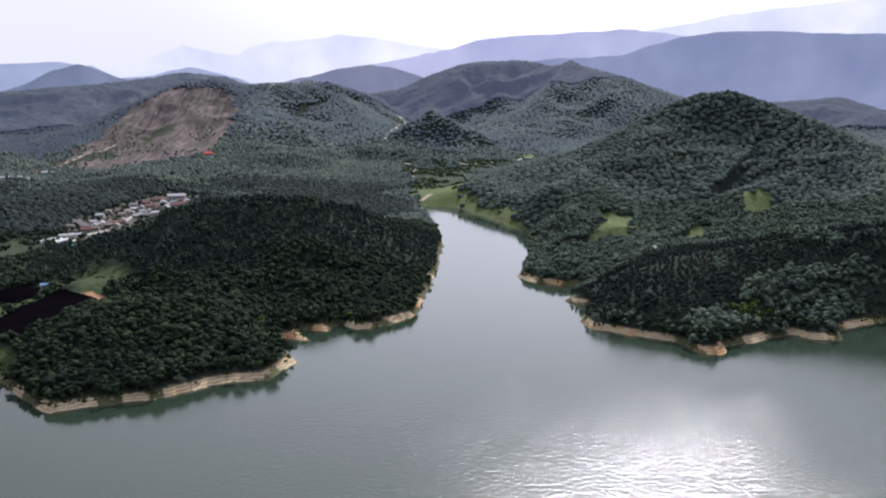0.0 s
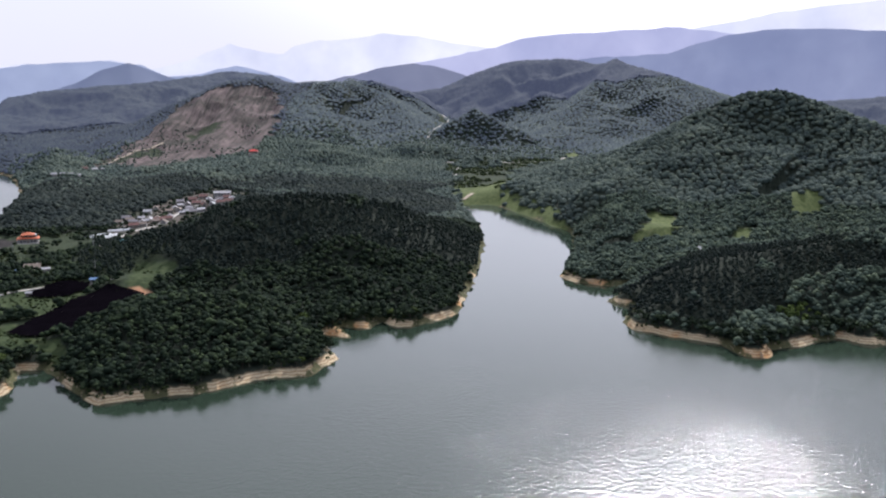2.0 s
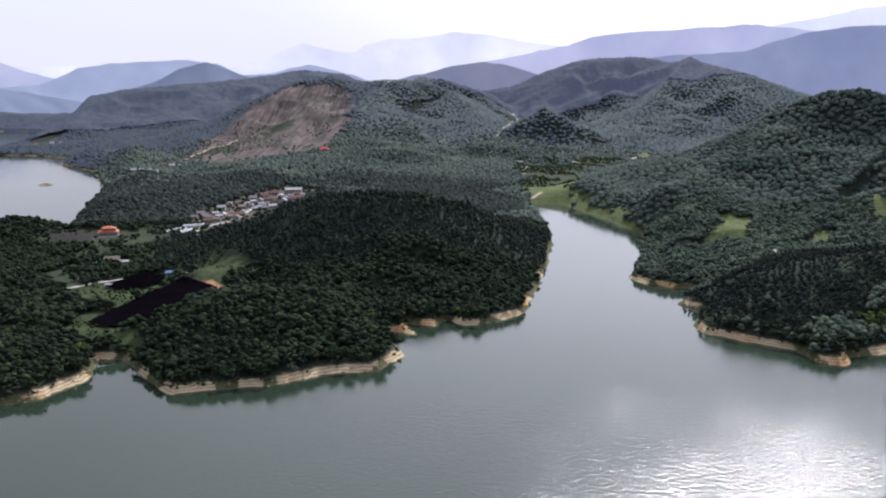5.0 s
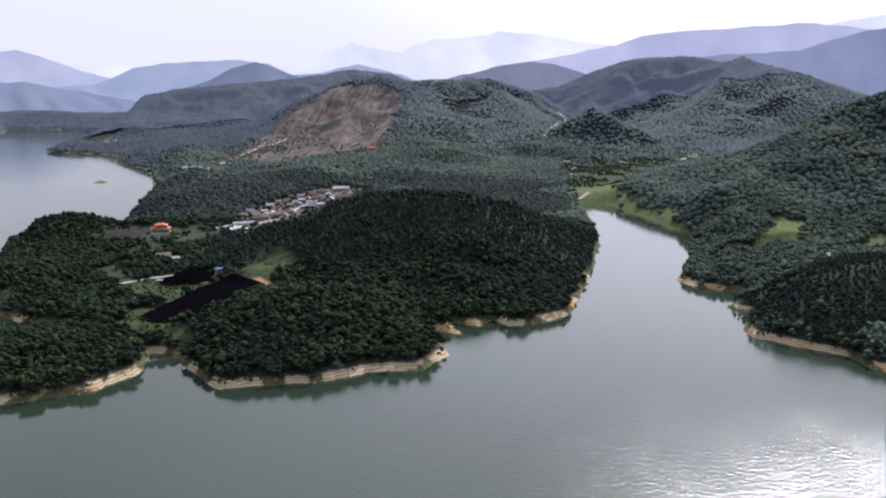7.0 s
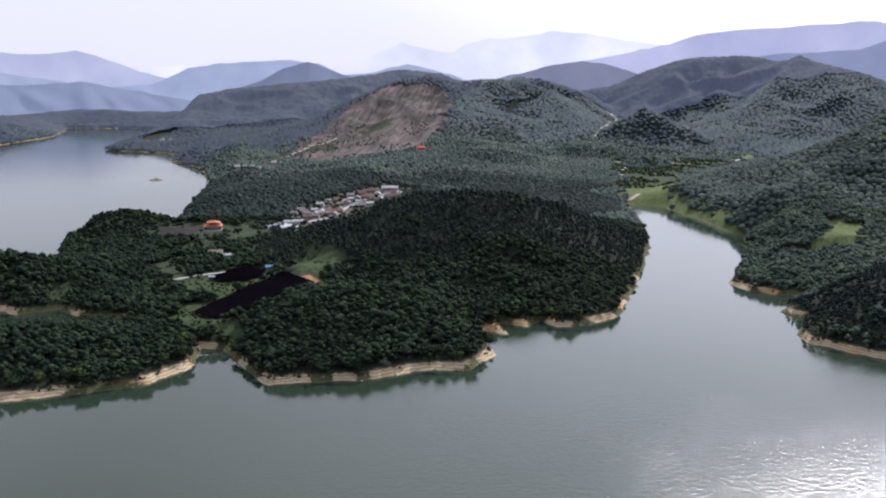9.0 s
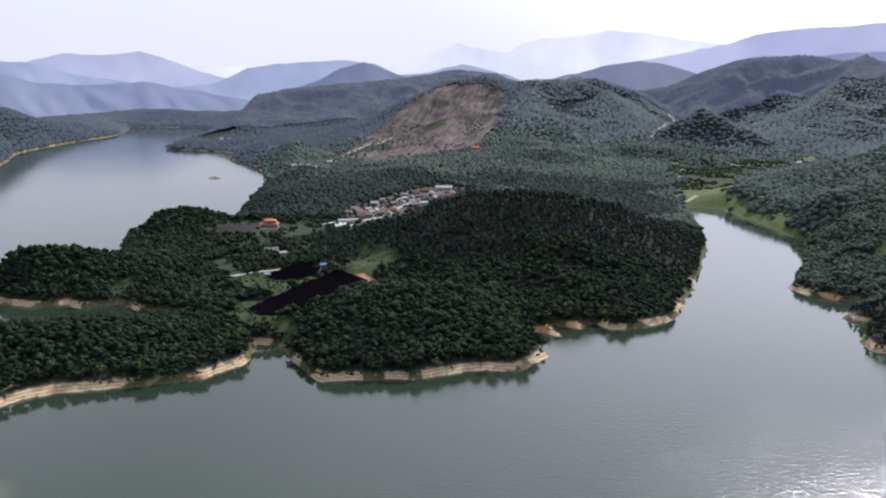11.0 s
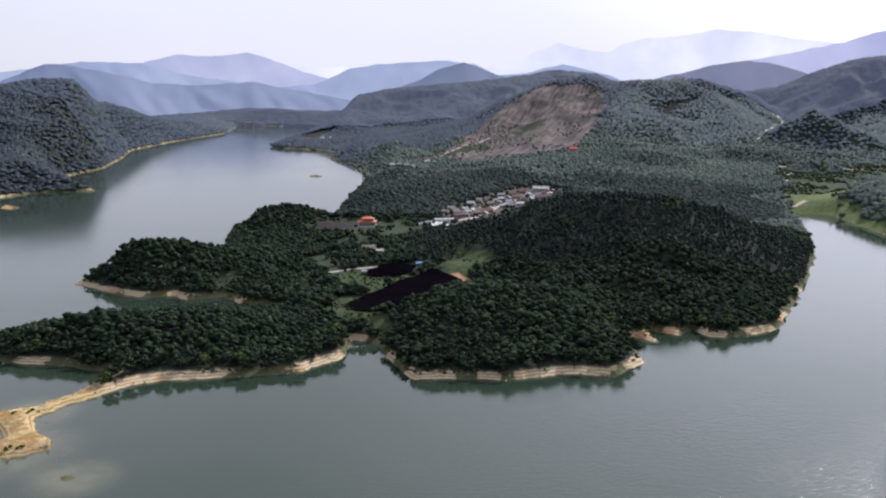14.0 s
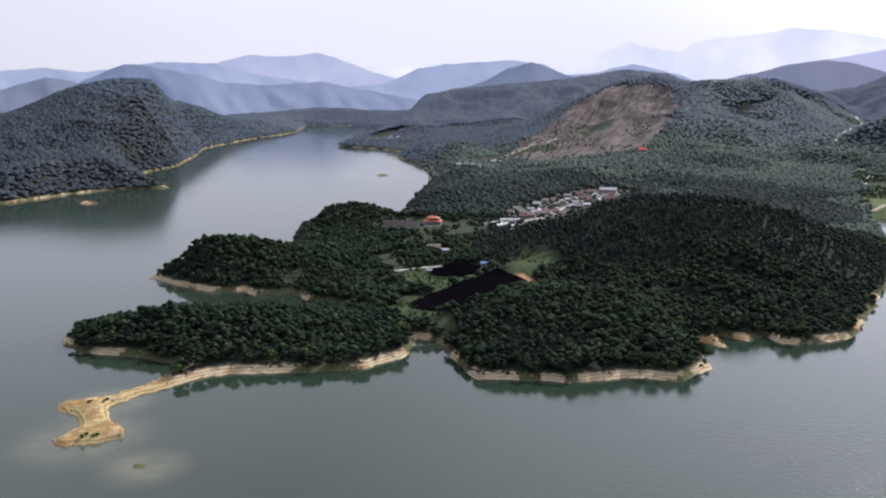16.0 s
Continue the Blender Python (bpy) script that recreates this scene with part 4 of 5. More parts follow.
def hip_roof(w, d, z, rise, over=0.8, thick=0.25):
    """A hipped roof with a short ridge and thick eaves."""
    bm = bmesh.new()
    x, y, r = w / 2 + over, d / 2 + over, max(w - d, w * 0.25) / 2
    low = [bm.verts.new(p) for p in ((-x, -y, z), (x, -y, z), (x, y, z), (-x, y, z))]
    eave = [bm.verts.new(p) for p in ((-x, -y, z + thick), (x, -y, z + thick), (x, y, z + thick), (-x, y, z + thick))]
    a, b2 = bm.verts.new((-r, 0, z + rise)), bm.verts.new((r, 0, z + rise))
    for k in range(4):
        bm.faces.new((low[k], low[(k + 1) % 4], eave[(k + 1) % 4], eave[k]))
    bm.faces.new(low[::-1])
    bm.faces.new((eave[0], eave[1], b2, a))
    bm.faces.new((eave[1], eave[2], b2))
    bm.faces.new((eave[2], eave[3], a, b2))
    bm.faces.new((eave[3], eave[0], a))
    bmesh.ops.recalc_face_normals(bm, faces=bm.faces)
    return bm


def gabled_walls(w, d, h, rise):
    bm = bmesh.new()
    x, y = w / 2, d / 2
    prof = [(-y, -1.2), (y, -1.2), (y, h), (0, h + rise), (-y, h)]
    rows = [[bm.verts.new((sx, py, pz)) for py, pz in prof] for sx in (-x, x)]
    for k in range(5):
        bm.faces.new((rows[0][k], rows[0][(k + 1) % 5], rows[1][(k + 1) % 5], rows[1][k]))
    for r in rows:
        bm.faces.new(r)
    bmesh.ops.recalc_face_normals(bm, faces=bm.faces)
    return bm


def window(parent, x, y, z, w, h, axis="y"):
    """A dark pane in a proud frame on a wall that faces y or x."""
    sx, sy = (w, 0.10) if axis == "y" else (0.10, w)
    fr = bmesh.new()
    t = 0.12
    for dx, dz, fw, fh in ((0, -t, w + 2 * t, t), (0, h, w + 2 * t, t), (-(w + t) / 2, 0, t, h), ((w + t) / 2, 0, t, h)):
        if axis == "y":
            box(fr, x + dx, y, z + dz, fw, 0.2, fh)
        else:
            box(fr, x, y + dx, z + dz, 0.2, fw, fh)
    frame_ob = part("window", fr, white_wall, parent)
    part("pane", blocks((x, y, z, sx, sy, h)), glass, frame_ob)


def gable_house(label, m, w, d, h, rise, wall_mat, roof_mat, roof_words, group):
    ob = thing("house", label, "house", m, group)
    part("wall", gabled_walls(w, d, h, rise), wall_mat, ob)
    part("roof", gable_roof(w, d, h, rise), roof_mat, ob, roof_words)
    part("door", blocks((w * 0.12, -d / 2, 0, 1.0, 0.12, 2.1)), door_paint, ob)
    window(ob, -w * 0.28, -d / 2, 0.9, 1.5, 1.2)
    window(ob, w * 0.36, -d / 2, 0.9, 1.3, 1.2)
    window(ob, -w / 2, 0, 0.9, 1.2, 1.2, "x")
    part("chimney", blocks((w * 0.3, d * 0.2, h, 0.6, 0.6, rise + 0.8), soft=0.05), grey_wall, ob)
    return ob


def ribbon(name, label, pts, width, mat, lift=0.22):
    """A road that follows the ground."""
    p = np.array(pts, float)
    seg = np.hypot(*np.diff(p, axis=0).T)
    along = np.concatenate([[0], np.cumsum(seg)])
    t = np.arange(0, along[-1], 4.0)
    cx, cy = np.interp(t, along, p[:, 0]), np.interp(t, along, p[:, 1])
    for _ in range(3):
        cx[1:-1], cy[1:-1] = (cx[:-2] + cx[1:-1] + cx[2:]) / 3, (cy[:-2] + cy[1:-1] + cy[2:]) / 3
    tx, ty = np.gradient(cx), np.gradient(cy)
    n = np.hypot(tx, ty)
    nx, ny = -ty / n, tx / n
    half = width / 2 * (1 + 0.12 * wave(cx, cy, 7, 33))
    lx, ly, rx, ry = cx + nx * half, cy + ny * half, cx - nx * half, cy - ny * half
    z = np.max([terrain(a, b2)[0] for a, b2 in ((lx, ly), (cx, cy), (rx, ry))], axis=0) + lift
    rows = [np.stack([lx, ly, z - 0.9], 1), np.stack([lx, ly, z], 1), np.stack([rx, ry, z], 1), np.stack([rx, ry, z - 0.9], 1)]
    k, c = len(t), np.arange(len(t) - 1)
    f = np.concatenate([np.stack([a * k + c, a * k + c + 1, (a + 1) * k + c + 1, (a + 1) * k + c], 1) for a in range(3)])
    me = mesh_from(name, np.concatenate(rows), f)
    me.materials.append(mat)
    return tagged(new(name, me), label, "road", kind="structure")


# ---- roads and tracks ----
ribbon("road", "pale concrete lane between the fields", [(-392, 596), (-375, 612), (-360, 629), (-340, 634), (-306, 642), (-286, 642)], 4.0, concrete)
ribbon("road", "pale concrete village road", [(-345, 735), (-362, 780), (-378, 840), (-384, 900), (-366, 930), (-370, 985), (-370, 1052), (-364, 1128), (-345, 1190)], 5.0, concrete)
ribbon("road", "dusty footpath by the black nets", [(-308, 560), (-296, 572), (-292, 605), (-290, 622)], 2.2, dirt_road)
ribbon("road", "pale road round the valley knoll", [(-44, 1400), (-43, 1432), (-56, 1480), (-47, 1552), (-50, 1627), (-92, 1640), (-150, 1650)], 6.0, concrete)
ribbon("road", "pale road across the valley floor", [(-50, 1632), (0, 1650), (60, 1640), (120, 1660), (190, 1760)], 5.0, concrete)
ribbon("road", "winding mountain road up the valley", [(-118, 1660), (-128, 1720), (-131, 1787), (-122, 1864), (-112, 1990), (-104, 2150), (-100, 2300), (-132, 2400), (-150, 2440)], 4.5, concrete, 0.6)
ribbon("road", "bright dirt track at the stream mouth", [(-31, 1212), (-26, 1222), (-17, 1238)], 6.0, dirt_road)
ribbon("road", "dirt track up the bare hill", [(-760, 1420), (-700, 1480), (-690, 1560), (-675, 1640), (-650, 1720)], 6.0, dirt_road, 0.5)
ribbon("road", "concrete yard on the ridge", [(-362, 1492), (-348, 1462), (-336, 1438)], 14.0, concrete)

# ---- large villa with orange roofs ----
vx, vy = -461, 834
villa = thing("villa", "large two-storey villa with bright orange tile roofs and white walls", "house", pose(vx, vy, ground_at(vx, vy) + 0.6, 0, 0, 24))
part("terrace", blocks((0, -1.5, -3, 21, 15, 3.1), soft=0.1), concrete, villa, "pale concrete terrace")
part("wall", blocks((0, 0, 0, 18, 11, 4.2)), white_wall, villa)
part("upper_wall", blocks((2.2, 1, 4.2, 11, 8, 3.6)), white_wall, villa)
part("roof", hip_roof(18, 11, 4.2, 3.0, 1.3), orange_tile, villa, "lower orange hipped roof")
part("upper_roof", hip_roof(11, 8, 7.8, 2.6, 1.0), orange_tile, villa, "upper orange hipped roof")
for wx in (-6.5, -3.2, 3.2, 6.5):
    window(villa, wx, -5.5, 1.0, 1.8, 1.7)
for wx in (-1.2, 2.2, 5.6):
    window(villa, wx, -3.0, 5.2, 1.6, 1.5)
part("door", blocks((0, -5.5, 0.2, 1.8, 0.16, 2.4)), door_paint, villa)
for px in (-9.5, -4.8, 4.8, 9.5):
    part("column", blocks((px, -6.4, 0.2, 0.5, 0.5, 4.0), soft=0.05), white_wall, villa)

# ---- farm buildings by the lane ----
farm = [(-384, 697, 12, 8.5, 3.4, 2.4, cream_wall, brown_roof, "low farmhouse with a faded brown gabled roof", "faded brown roof", 20),
        (-370, 692, 6.5, 4.5, 2.4, 1.0, white_wall, white_roof, "small white shed beside the farmhouse", "white sheet roof", 25),
        (-393, 684, 5.5, 4.5, 2.4, 1.0, grey_wall, blue_roof, "small shed with a light blue sheet roof", "light blue sheet roof", 25),
        (-305, 646, 9, 5.5, 2.6, 1.0, white_wall, blue_roof, "long farm shed with a bright blue roof beside the nets", "bright blue sheet roof", 15),
        (-345, 618, 4, 3, 2.2, 0.7, cream_wall, white_roof, "tiny pump house beside the lane", "white sheet roof", 10),
        (-322, 745, 7, 5, 2.6, 1.0, grey_wall, teal_roof, "shed with a pale teal sheet roof under the hill", "pale teal sheet roof", -10)]
for hx, hy, w, d, hh, rise, wm, rm, words, roof_words, turn in farm:
    gable_house(words, pose(hx, hy, ground_at(hx, hy) + 0.3, 0, 0, turn), w, d, hh, rise, wm, rm, roof_words, "farm buildings")

# ---- village on the slope ----
KINDS = [(9, 7, 3.0, 1.9, white_wall, white_roof, "small white village house with a pale sheet roof", "pale sheet roof"),
         (10, 7, 3.0, 2.2, cream_wall, red_tile, "village house with a red-brown gabled roof", "red-brown tile roof"),
         (9, 6.5, 2.9, 2.0, grey_wall, grey_tile, "grey village house with a slate-grey roof", "slate-grey roof"),
         (8, 6, 2.8, 1.7, white_wall, brown_roof, "village house with a weathered brown roof", "weathered brown roof"),
         (7, 5.5, 2.6, 1.5, cream_wall, white_roof, "low cream shed with a white roof in the village", "white roof"),
         (8, 6, 2.8, 1.6, white_wall, blue_roof, "village house with a blue sheet roof", "blue sheet roof")]
street = np.array([(-392, 935), (-384, 975), (-374, 1020), (-363, 1075), (-358, 1125)], float)
rng = np.random.default_rng(12)
spots, masters = [], {}
for k in range(900):
    u = rng.uniform(0, 1)
    c = np.array([np.interp(u * 4, range(5), street[:, a]) for a in (0, 1)]) + rng.normal(0, 1, 2) * (13, 12)
    if all(np.hypot(*(c - q)) > 9.5 for q in spots):
        spots.append(c)
    if len(spots) == 46:
        break
for k, (hx, hy) in enumerate(spots):
    which = int(rng.choice(6, p=[0.16, 0.27, 0.24, 0.22, 0.09, 0.02]))
    at = pose(hx, hy, ground_at(hx, hy) + 0.2, 0, 0, float(rng.choice([10, 22, 100, 112])) + rng.normal(0, 6))
    if which not in masters:
        w, d, hh, rise, wm, rm, words, roof_words = KINDS[which]
        masters[which] = gable_house(words, at, w, d, hh, rise, wm, rm, roof_words, "village houses")
    else:
        copy_thing(masters[which], at)
hall_at = (-357, 1146)
hall = thing("village_hall", "long two-storey white building with a pale gabled roof", "building", pose(*hall_at, ground_at(*hall_at) + 0.2, 0, 0, 12))
part("wall", gabled_walls(22, 10, 7.0, 2.2), white_wall, hall)
part("roof", gable_roof(22, 10, 7.0, 2.2), white_roof, hall, "pale sheet roof")
for wz in (1.0, 4.3):
    for wx in (-8, -4, 0, 4, 8):
        window(hall, wx, -5.0, wz, 1.8, 1.5)
part("door", blocks((-2, -5.0, 0, 1.6, 0.14, 2.3)), door_paint, hall)
pav_at = (-426, 1565)
pavilion = thing("pavilion", "open hilltop pavilion with a red hipped roof", "pavilion", pose(*pav_at, ground_at(*pav_at) + 4.0, 0, 0, 15))
part("base", blocks((0, 0, -4.5, 17, 12, 5.0), soft=0.1), concrete, pavilion)
part("wall", blocks((0, 0, 0.5, 12, 7, 3.4)), cream_wall, pavilion)
part("roof", hip_roof(15, 10, 3.9, 4.0, 1.2), plain("red_tile", (0.50, 0.06, 0.05)), pavilion, "red hipped roof")
for px in (-7, -2.4, 2.4, 7):
    part("column", blocks((px, -5.2, 0.5, 0.5, 0.5, 3.5)), white_wall, pavilion)
for hx, hy, kind, turn in ((-700, 1362, 0, 15), (-688, 1366, 4, 20), (-676, 1370, 0, 10), (-664, 1368, 0, 12), (-678, 1462, 0, 30), (-668, 1470, 4, 10), (-690, 1450, 1, 10),
                           (-1216, 1964, 0, 25), (-1200, 1980, 4, 30), (-1230, 1990, 2, 10), (-1274, 1925, 0, 10), (-1250, 1950, 1, 50), (203, 800, 0, 20)):
    copy_thing(masters[kind], pose(hx, hy, ground_at(hx, hy) + 0.2, 0, 0, turn))

# ---- film greenhouses beside the fields ----
def greenhouse(m, length):
    ob = thing("greenhouse", "long low greenhouse covered with pale plastic film", "greenhouse", m, "greenhouses")
    bm = bmesh.new()
    arch = [(3.0 * math.cos(a), 2.4 * math.sin(a)) for a in np.linspace(0, math.pi, 9)]
    rows = [[bm.verts.new((sx, py, pz - 0.3)) for py, pz in arch] for sx in (-length / 2, length / 2)]
    for k in range(8):
        bm.faces.new((rows[0][k], rows[0][k + 1], rows[1][k + 1], rows[1][k]))
    for r in rows:
        bm.faces.new(r)
    part("cover", bm, film_sheet, ob)
    for hx in np.linspace(-length / 2, length / 2, 6):
        hoop = bmesh.new()
        pts = [(3.06 * math.cos(a), 2.46 * math.sin(a)) for a in np.linspace(0, math.pi, 9)]
        for (y0, z0), (y1, z1) in zip(pts, pts[1:]):
            box(hoop, hx, (y0 + y1) / 2, (z0 + z1) / 2 - 0.3, 0.08, abs(y1 - y0) + 0.08, abs(z1 - z0) + 0.08)
        part("hoop", hoop, steel, ob)
    return ob


first = greenhouse(pose(-402, 872, ground_at(-402, 872), 0, 0, 70), 24)
for hx, hy, turn in ((-394, 868, 70), (-410, 876, 70), (-398, 905, 30), (-441, 680, 20), (-447, 634, 15), (-430, 684, 20)):
    copy_thing(first, pose(hx, hy, ground_at(hx, hy), 0, 0, turn))


# ---- fields under black shade nets ----
def shade_field(label, outline, turn, gap):
    cx, cy = np.mean([p[0] for p in outline]), np.mean([p[1] for p in outline])
    ob = thing("shade_net_field", label, "crop cover", pose(cx, cy, ground_at(cx, cy)), "black net fields")
    z0 = ground_at(cx, cy)
    ca, sa = math.cos(radians(turn)), math.sin(radians(turn))
    for off in np.arange(-80, 80, gap):
        t = np.arange(-100, 100, 1.5)
        x, y = cx + t * ca - off * sa, cy + t * sa + off * ca
        m = inside(x, y, outline)
        if m.sum() < 3:
            continue
        x, y = x[m], y[m]
        wx, wy = -sa * gap * 0.5, ca * gap * 0.5
        za, zb = terrain(x - wx, y - wy)[0], terrain(x + wx, y + wy)[0]
        sag = 0.12 * wave(x, y, 5, 51)
        a = np.stack([x - wx * 1.02 - cx, y - wy * 1.02 - cy, za + 1.55 + sag - z0], 1)
        c = np.stack([x - cx, y - cy, (za + zb) / 2 + 2.15 + sag - z0], 1)
        e = np.stack([x + wx * 1.02 - cx, y + wy * 1.02 - cy, zb + 1.55 + sag - z0], 1)
        k = len(x)
        q = np.arange(k - 1)
        f = np.concatenate([np.stack([r * k + q, r * k + q + 1, (r + 1) * k + q + 1, (r + 1) * k + q], 1) for r in range(2)])
        me = mesh_from("net_strip", np.concatenate([a, c, e]), f[:, ::-1])
        me.materials.append(black_net)
        new("net_strip", me).parent = ob
        for s in (0, k - 1):
            part("post", blocks((c[s, 0], c[s, 1], c[s, 2] - 2.9, 0.16, 0.16, 2.9)), post_wood, ob)


shade_field("sloping field covered with black shade nets on posts", OPEN["net_field"], 62, 3.6)
shade_field("small plot covered with black shade nets on posts", OPEN["net_field_small"], 40, 3.6)


# ---- power poles ----
def power_pole(m, label, tall):
    ob = thing("power_pole", label, "pole", m, "power poles")
    bm = bmesh.new()
    bmesh.ops.create_cone(bm, cap_ends=True, segments=10, radius1=0.32, radius2=0.18, depth=tall + 1, matrix=Matrix.Translation((0, 0, tall / 2 - 0.5)))
    part("pole", bm, grey_wall, ob)
    for z in (tall - 0.8, tall - 2.2):
        arm = part("crossarm", blocks((0, 0, z, 2.6, 0.16, 0.16)), steel, ob)
        for ax in (-1.1, 0.0, 1.1):
            cone = bmesh.new()
            bmesh.ops.create_cone(cone, cap_ends=True, segments=8, radius1=0.12, radius2=0.07, depth=0.35, matrix=Matrix.Translation((ax, 0, z + 0.33)))
            part("insulator", cone, white_wall, arm)
    return ob


first = power_pole(pose(-313, 662, ground_at(-313, 662), 0, 0, 20), "tall pale concrete power pole with two crossarms", 12)
for hx, hy in ((-352, 745), (-382, 880), (-345, 1000), (-436, 760)):
    copy_thing(first, pose(hx, hy, ground_at(hx, hy), 0, 0, 30))

# ---- bridge at the lake's end ----
bx, by = -2010, 2668
bridge = thing("road_bridge", "pale concrete road bridge on tall piers at the lake's end", "bridge", pose(bx, by, 0, 0, 0, 38))
part("deck", blocks((0, 0, 19, 120, 9, 2.4), soft=0.2), concrete, bridge)
part("parapet", blocks((0, -4.3, 21.4, 120, 0.5, 1.2)), white_wall, bridge)
part("parapet", blocks((0, 4.3, 21.4, 120, 0.5, 1.2)), white_wall, bridge)
for px in (-48, -16, 16, 48):
    pier = part("pier", blocks((px, 0, -8, 4.5, 5, 25), soft=0.3), concrete, bridge)
    part("pier_head", blocks((px, 0, 17, 6.5, 8.5, 2), soft=0.3), concrete, pier)


# ---- single trees along the near shores ----
def tree_model(seed, label, m, mat, tall):
    """A tree: a tapered trunk with limbs, and a crown of many clumps."""
    rng = np.random.default_rng(seed)
    ob = thing("tree", label, "tree", m, "trees along the near shores")
    bm = bmesh.new()
    bmesh.ops.create_cone(bm, cap_ends=True, segments=7, radius1=0.24, radius2=0.10, depth=5.0, matrix=Matrix.Translation((0, 0, 1.9)))
    limbs = []
    for k in range(5):
        a, z = k * 1.3 + rng.uniform(0, 0.6), rng.uniform(2.2, 4.0)
        tip = Vector((2.0 * math.cos(a), 2.0 * math.sin(a), z + rng.uniform(0.8, 1.6)))
        base = Vector((0, 0, z))
        turn = (tip - base).to_track_quat("Z", "Y").to_matrix().to_4x4()
        bmesh.ops.create_cone(bm, cap_ends=False, segments=5, radius1=0.10, radius2=0.04, depth=(tip - base).length,
                              matrix=Matrix.Translation((tip + base) / 2) @ turn)
        limbs.append(np.array(tip))
    part("trunk", bm, bark, ob)
    vs, fs, count = [], [], 0
    for k in range(9):
        v, f = crown_shape(seed * 31 + k, 2 if k < 1 else 1, 5, 0.85, 0.0, 24)
        c = limbs[k] if k < 5 else np.array([*rng.normal(0, 0.8, 2), rng.uniform(4.2, 4.2 + tall)])
        vs.append(v * rng.uniform(1.0, 1.7) + c - [0, 0, 0.5])
        fs.append(f + count)
        count += len(v)
    me = mesh_from("crown", np.concatenate(vs), np.concatenate(fs))
    me.materials.append(mat)
    new("crown", me).parent = ob
    return ob


models = []
words = ["broadleaf tree with a rounded dark green crown near the water", "bushy broadleaf tree with an uneven green crown",
         "low spreading tree with a yellow-green crown", "slender broadleaf tree with a loose dark crown"]
rng = np.random.default_rng(77)
for k, (tx, ty, tz) in enumerate(SINGLES):
    which = int(rng.choice(4, p=[0.38, 0.36, 0.06, 0.2]))
    size = rng.uniform(0.72, 1.25)
    at = Matrix.LocRotScale((tx, ty, tz - 0.2), Euler((0, 0, rng.uniform(0, 6.28))), (size, size, size * rng.uniform(0.9, 1.15)))
    done = next((m for w, m in models if w == which), None)
    if done is None:
        models.append((which, tree_model(900 + which, words[which], pose(tx, ty, tz - 0.2), leaf_bright if which == 2 else leaf_near, (1.4, 1.9, 0.8, 2.6)[which])))
    else:
        copy_thing(done, at)
for tx, ty in ((-1066, 985), (-1058, 990)):
    copy_thing(models[0][1], Matrix.LocRotScale((tx, ty, ground_at(tx, ty) - 0.2), Euler((0, 0, tx)), (1.1, 1.1, 1.3)))

# ---- stones along the banks ----
rng = np.random.default_rng(31)
cx, cy = [], []
for a, b2 in zip(SHORE, np.roll(SHORE, -1, 0)):
    if max(np.hypot(*a), np.hypot(*b2)) < 760 and min(a[1], b2[1]) > 200:
        k = int(np.hypot(*(b2 - a)) / 1.6)
        u = rng.uniform(0, 1, k)
        cx += list(a[0] + (b2[0] - a[0]) * u + rng.normal(0, 3.0, k))
        cy += list(a[1] + (b2[1] - a[1]) * u + rng.normal(0, 3.0, k))
cx, cy = np.array(cx), np.array(cy)
ch, cs = terrain(cx, cy)
m = (ch > -0.15) & (ch < 3.6)
rocks = [crown_shape(300 + s, 1, 4, 0.7) for s in range(5)]
stand("bank_stones", "pale broken stones scattered along the eroded banks", cx[m], cy[m], ch[m] - 0.25, rng.uniform(0.25, 1.0, int(m.sum())) ** 1.5, rocks, stone, 33)

# ---- scrub on the banks, the fields and the bare hill ----
def scrub(name, label, box_of, gap, rule, lo, hi, mat, seed):
    rng = np.random.default_rng(seed)
    x0, x1, y0, y1 = box_of
    xs, ys = np.meshgrid(np.arange(x0, x1, gap), np.arange(y0, y1, gap))
    x, y = (xs + rng.uniform(-0.5, 0.5, xs.shape) * gap).ravel(), (ys + rng.uniform(-0.5, 0.5, ys.shape) * gap).ravel()
    h, s = terrain(x, y)
    m = rule(x, y, h, s)
    if m.sum() > 5:
        tagged(stand(name, label, x[m], y[m], h[m] - 0.2, rng.uniform(lo, hi, int(m.sum())), plain_crowns, mat, seed), category="scrub")


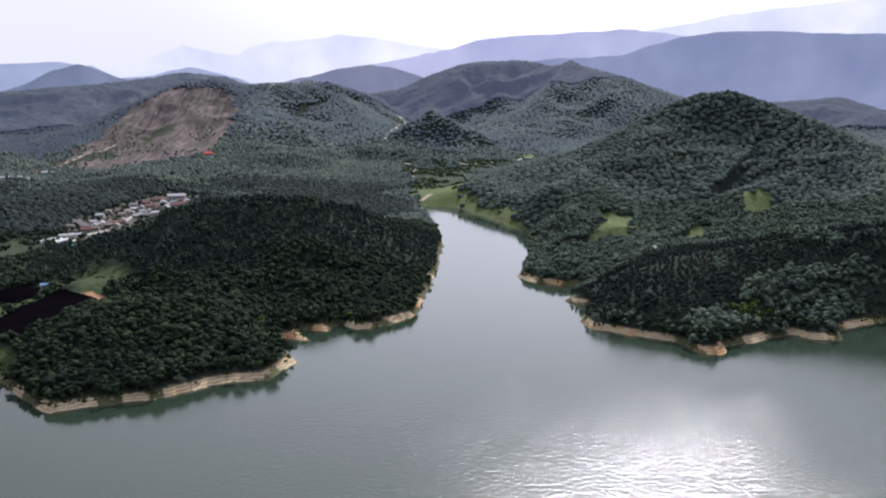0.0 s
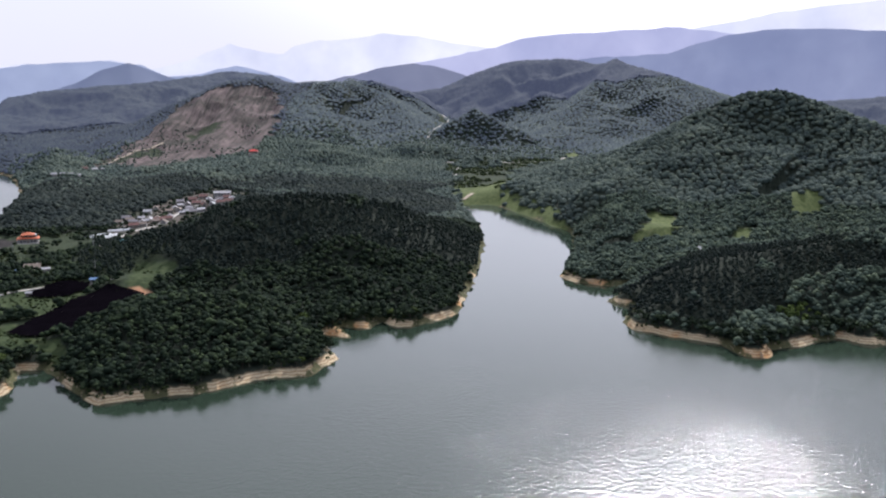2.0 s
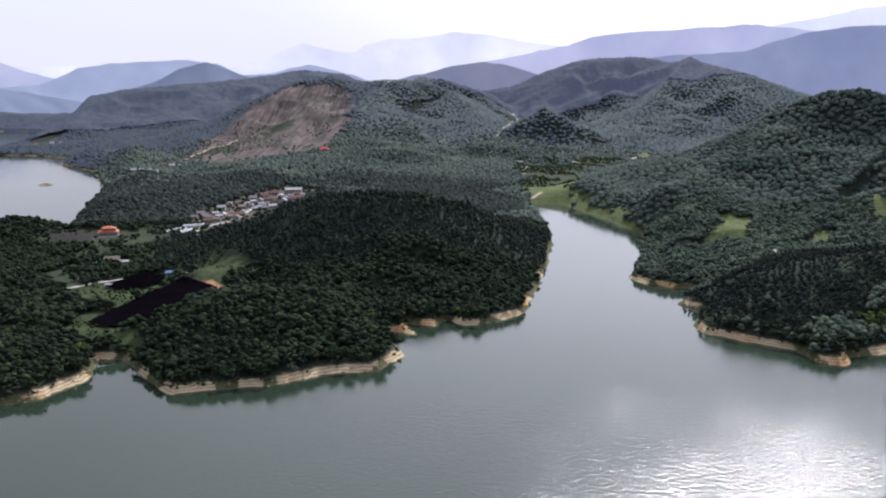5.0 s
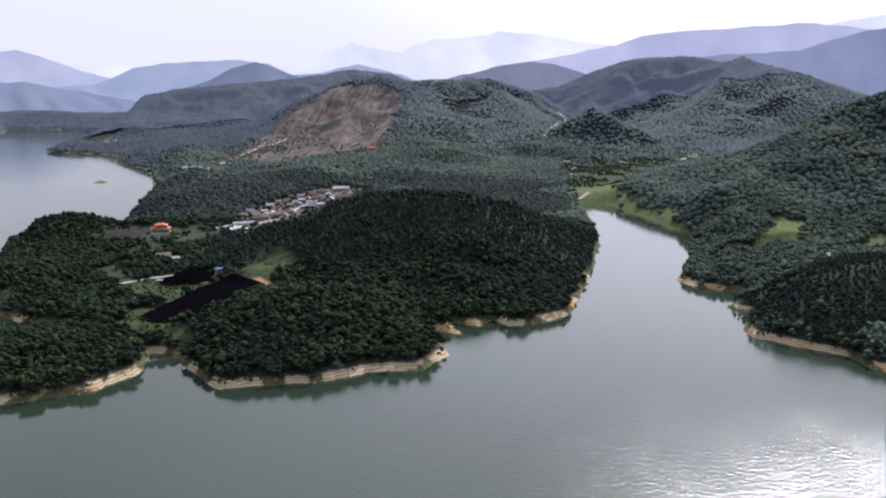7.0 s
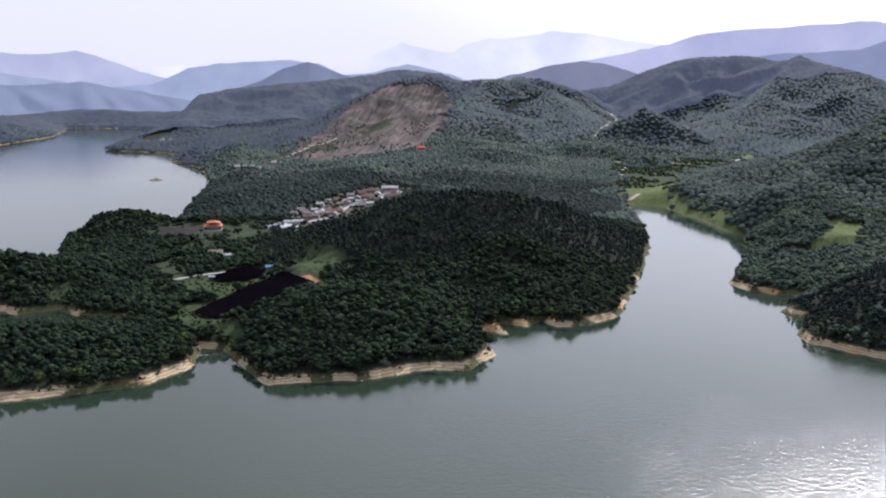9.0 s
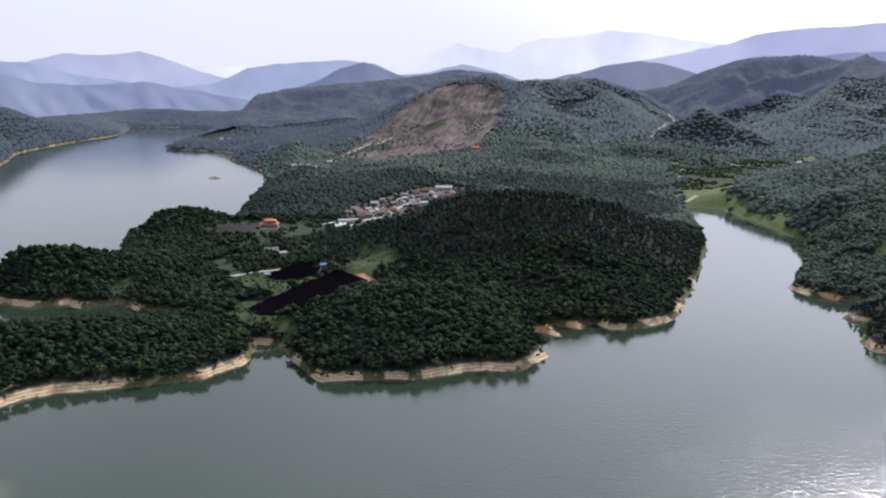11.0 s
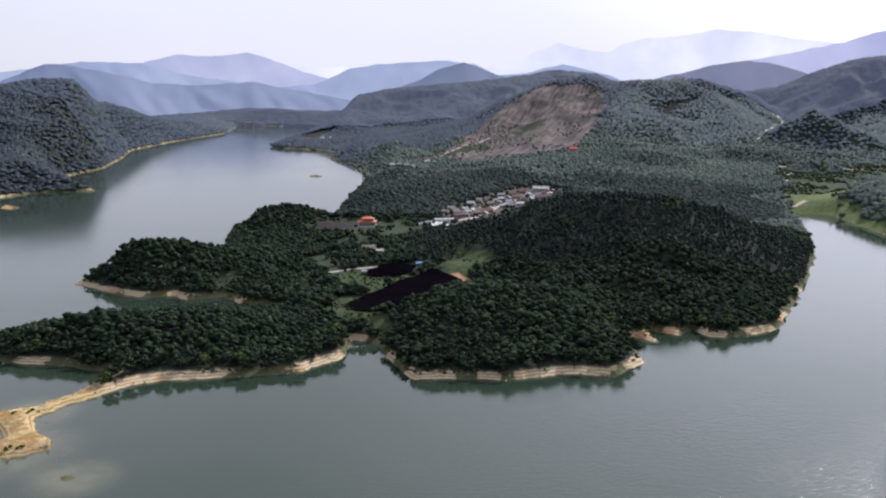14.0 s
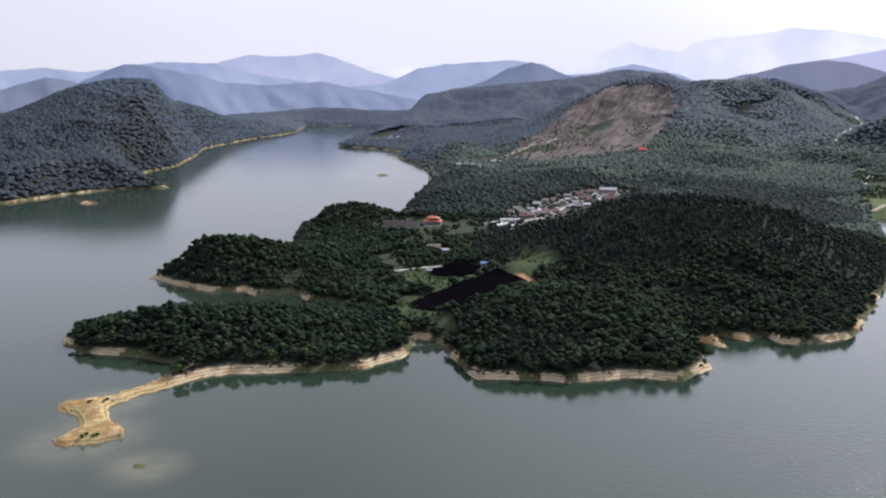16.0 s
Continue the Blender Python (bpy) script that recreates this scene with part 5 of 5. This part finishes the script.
scrub("hedge_trees", "dark hedges and small trees round the villa and its fields", (-520, -370, 690, 900), 6.0,
      lambda x, y, h, s: cleared(x, y, ["villa_field", "knoll_field", "orange_yard"]) & ~cleared(x, y, ["tilled_field"]) & (wave(x, y, 18, 101) + 0.5 * wave(x, y, 8, 102) > 0.12)
      & (np.hypot(x + 461, y - 832) > 14), 1.4, 3.4, leaf_near, 46)
leaf_grass = foliage("field_scrub", (0.020, 0.031, 0.014), (0.032, 0.048, 0.020), (0.058, 0.076, 0.030))
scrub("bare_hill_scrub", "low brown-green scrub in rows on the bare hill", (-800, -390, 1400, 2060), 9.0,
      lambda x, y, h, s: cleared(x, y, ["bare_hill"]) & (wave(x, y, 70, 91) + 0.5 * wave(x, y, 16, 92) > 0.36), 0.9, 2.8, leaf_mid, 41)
scrub("valley_scrub", "low green scrub and hedges on the valley floor", (-90, 140, 1190, 1710), 6.0,
      lambda x, y, h, s: cleared(x, y, ["delta", "valley_floor"]) & (wave(x, y, 30, 93) > 0.0) & (y > 1225) & (s > 6), 1.0, 3.2, leaf_grass, 42)
scrub("field_scrub", "rough grass clumps, hedges and shrubs between the fields", (-560, -190, 460, 920), 4.2,
      lambda x, y, h, s: cleared(x, y, ["plain_fields", "terraces", "inlet_green", "lawn", "net_margin", "farm_green", "villa_field"]) & ~cleared(x, y, ["net_field", "net_field_small", "orange_yard", "village"])
      & (wave(x, y, 14, 94) + 0.6 * wave(x, y, 6, 95) > 0.05), 0.6, 1.7, leaf_grass, 43)
scrub("bank_weed", "low green weed and bushes at the top of the banks", (-620, 330, 240, 780), 2.6,
      lambda x, y, h, s: (h > 2.0) & (h < 5.4) & (s < 26) & (wave(x, y, 17, 96) + 0.5 * wave(x, y, 5, 97) > -0.02) & (np.hypot(x, y) < 790) & ~((x < -322) & (y < 345) & (wave(x, y, 9, 98) < 0.45)), 0.5, 1.4, leaf_grass, 44)
scrub("village_trees", "small garden trees and hedges between the village houses", (-430, -325, 770, 1220), 5.5,
      lambda x, y, h, s: cleared(x, y, ["village"]) & (wave(x, y, 12, 99) > -0.1) & np.all([np.hypot(x - q[0], y - q[1]) > 5.5 for q in spots], axis=0), 1.2, 3.0, leaf_near, 45)
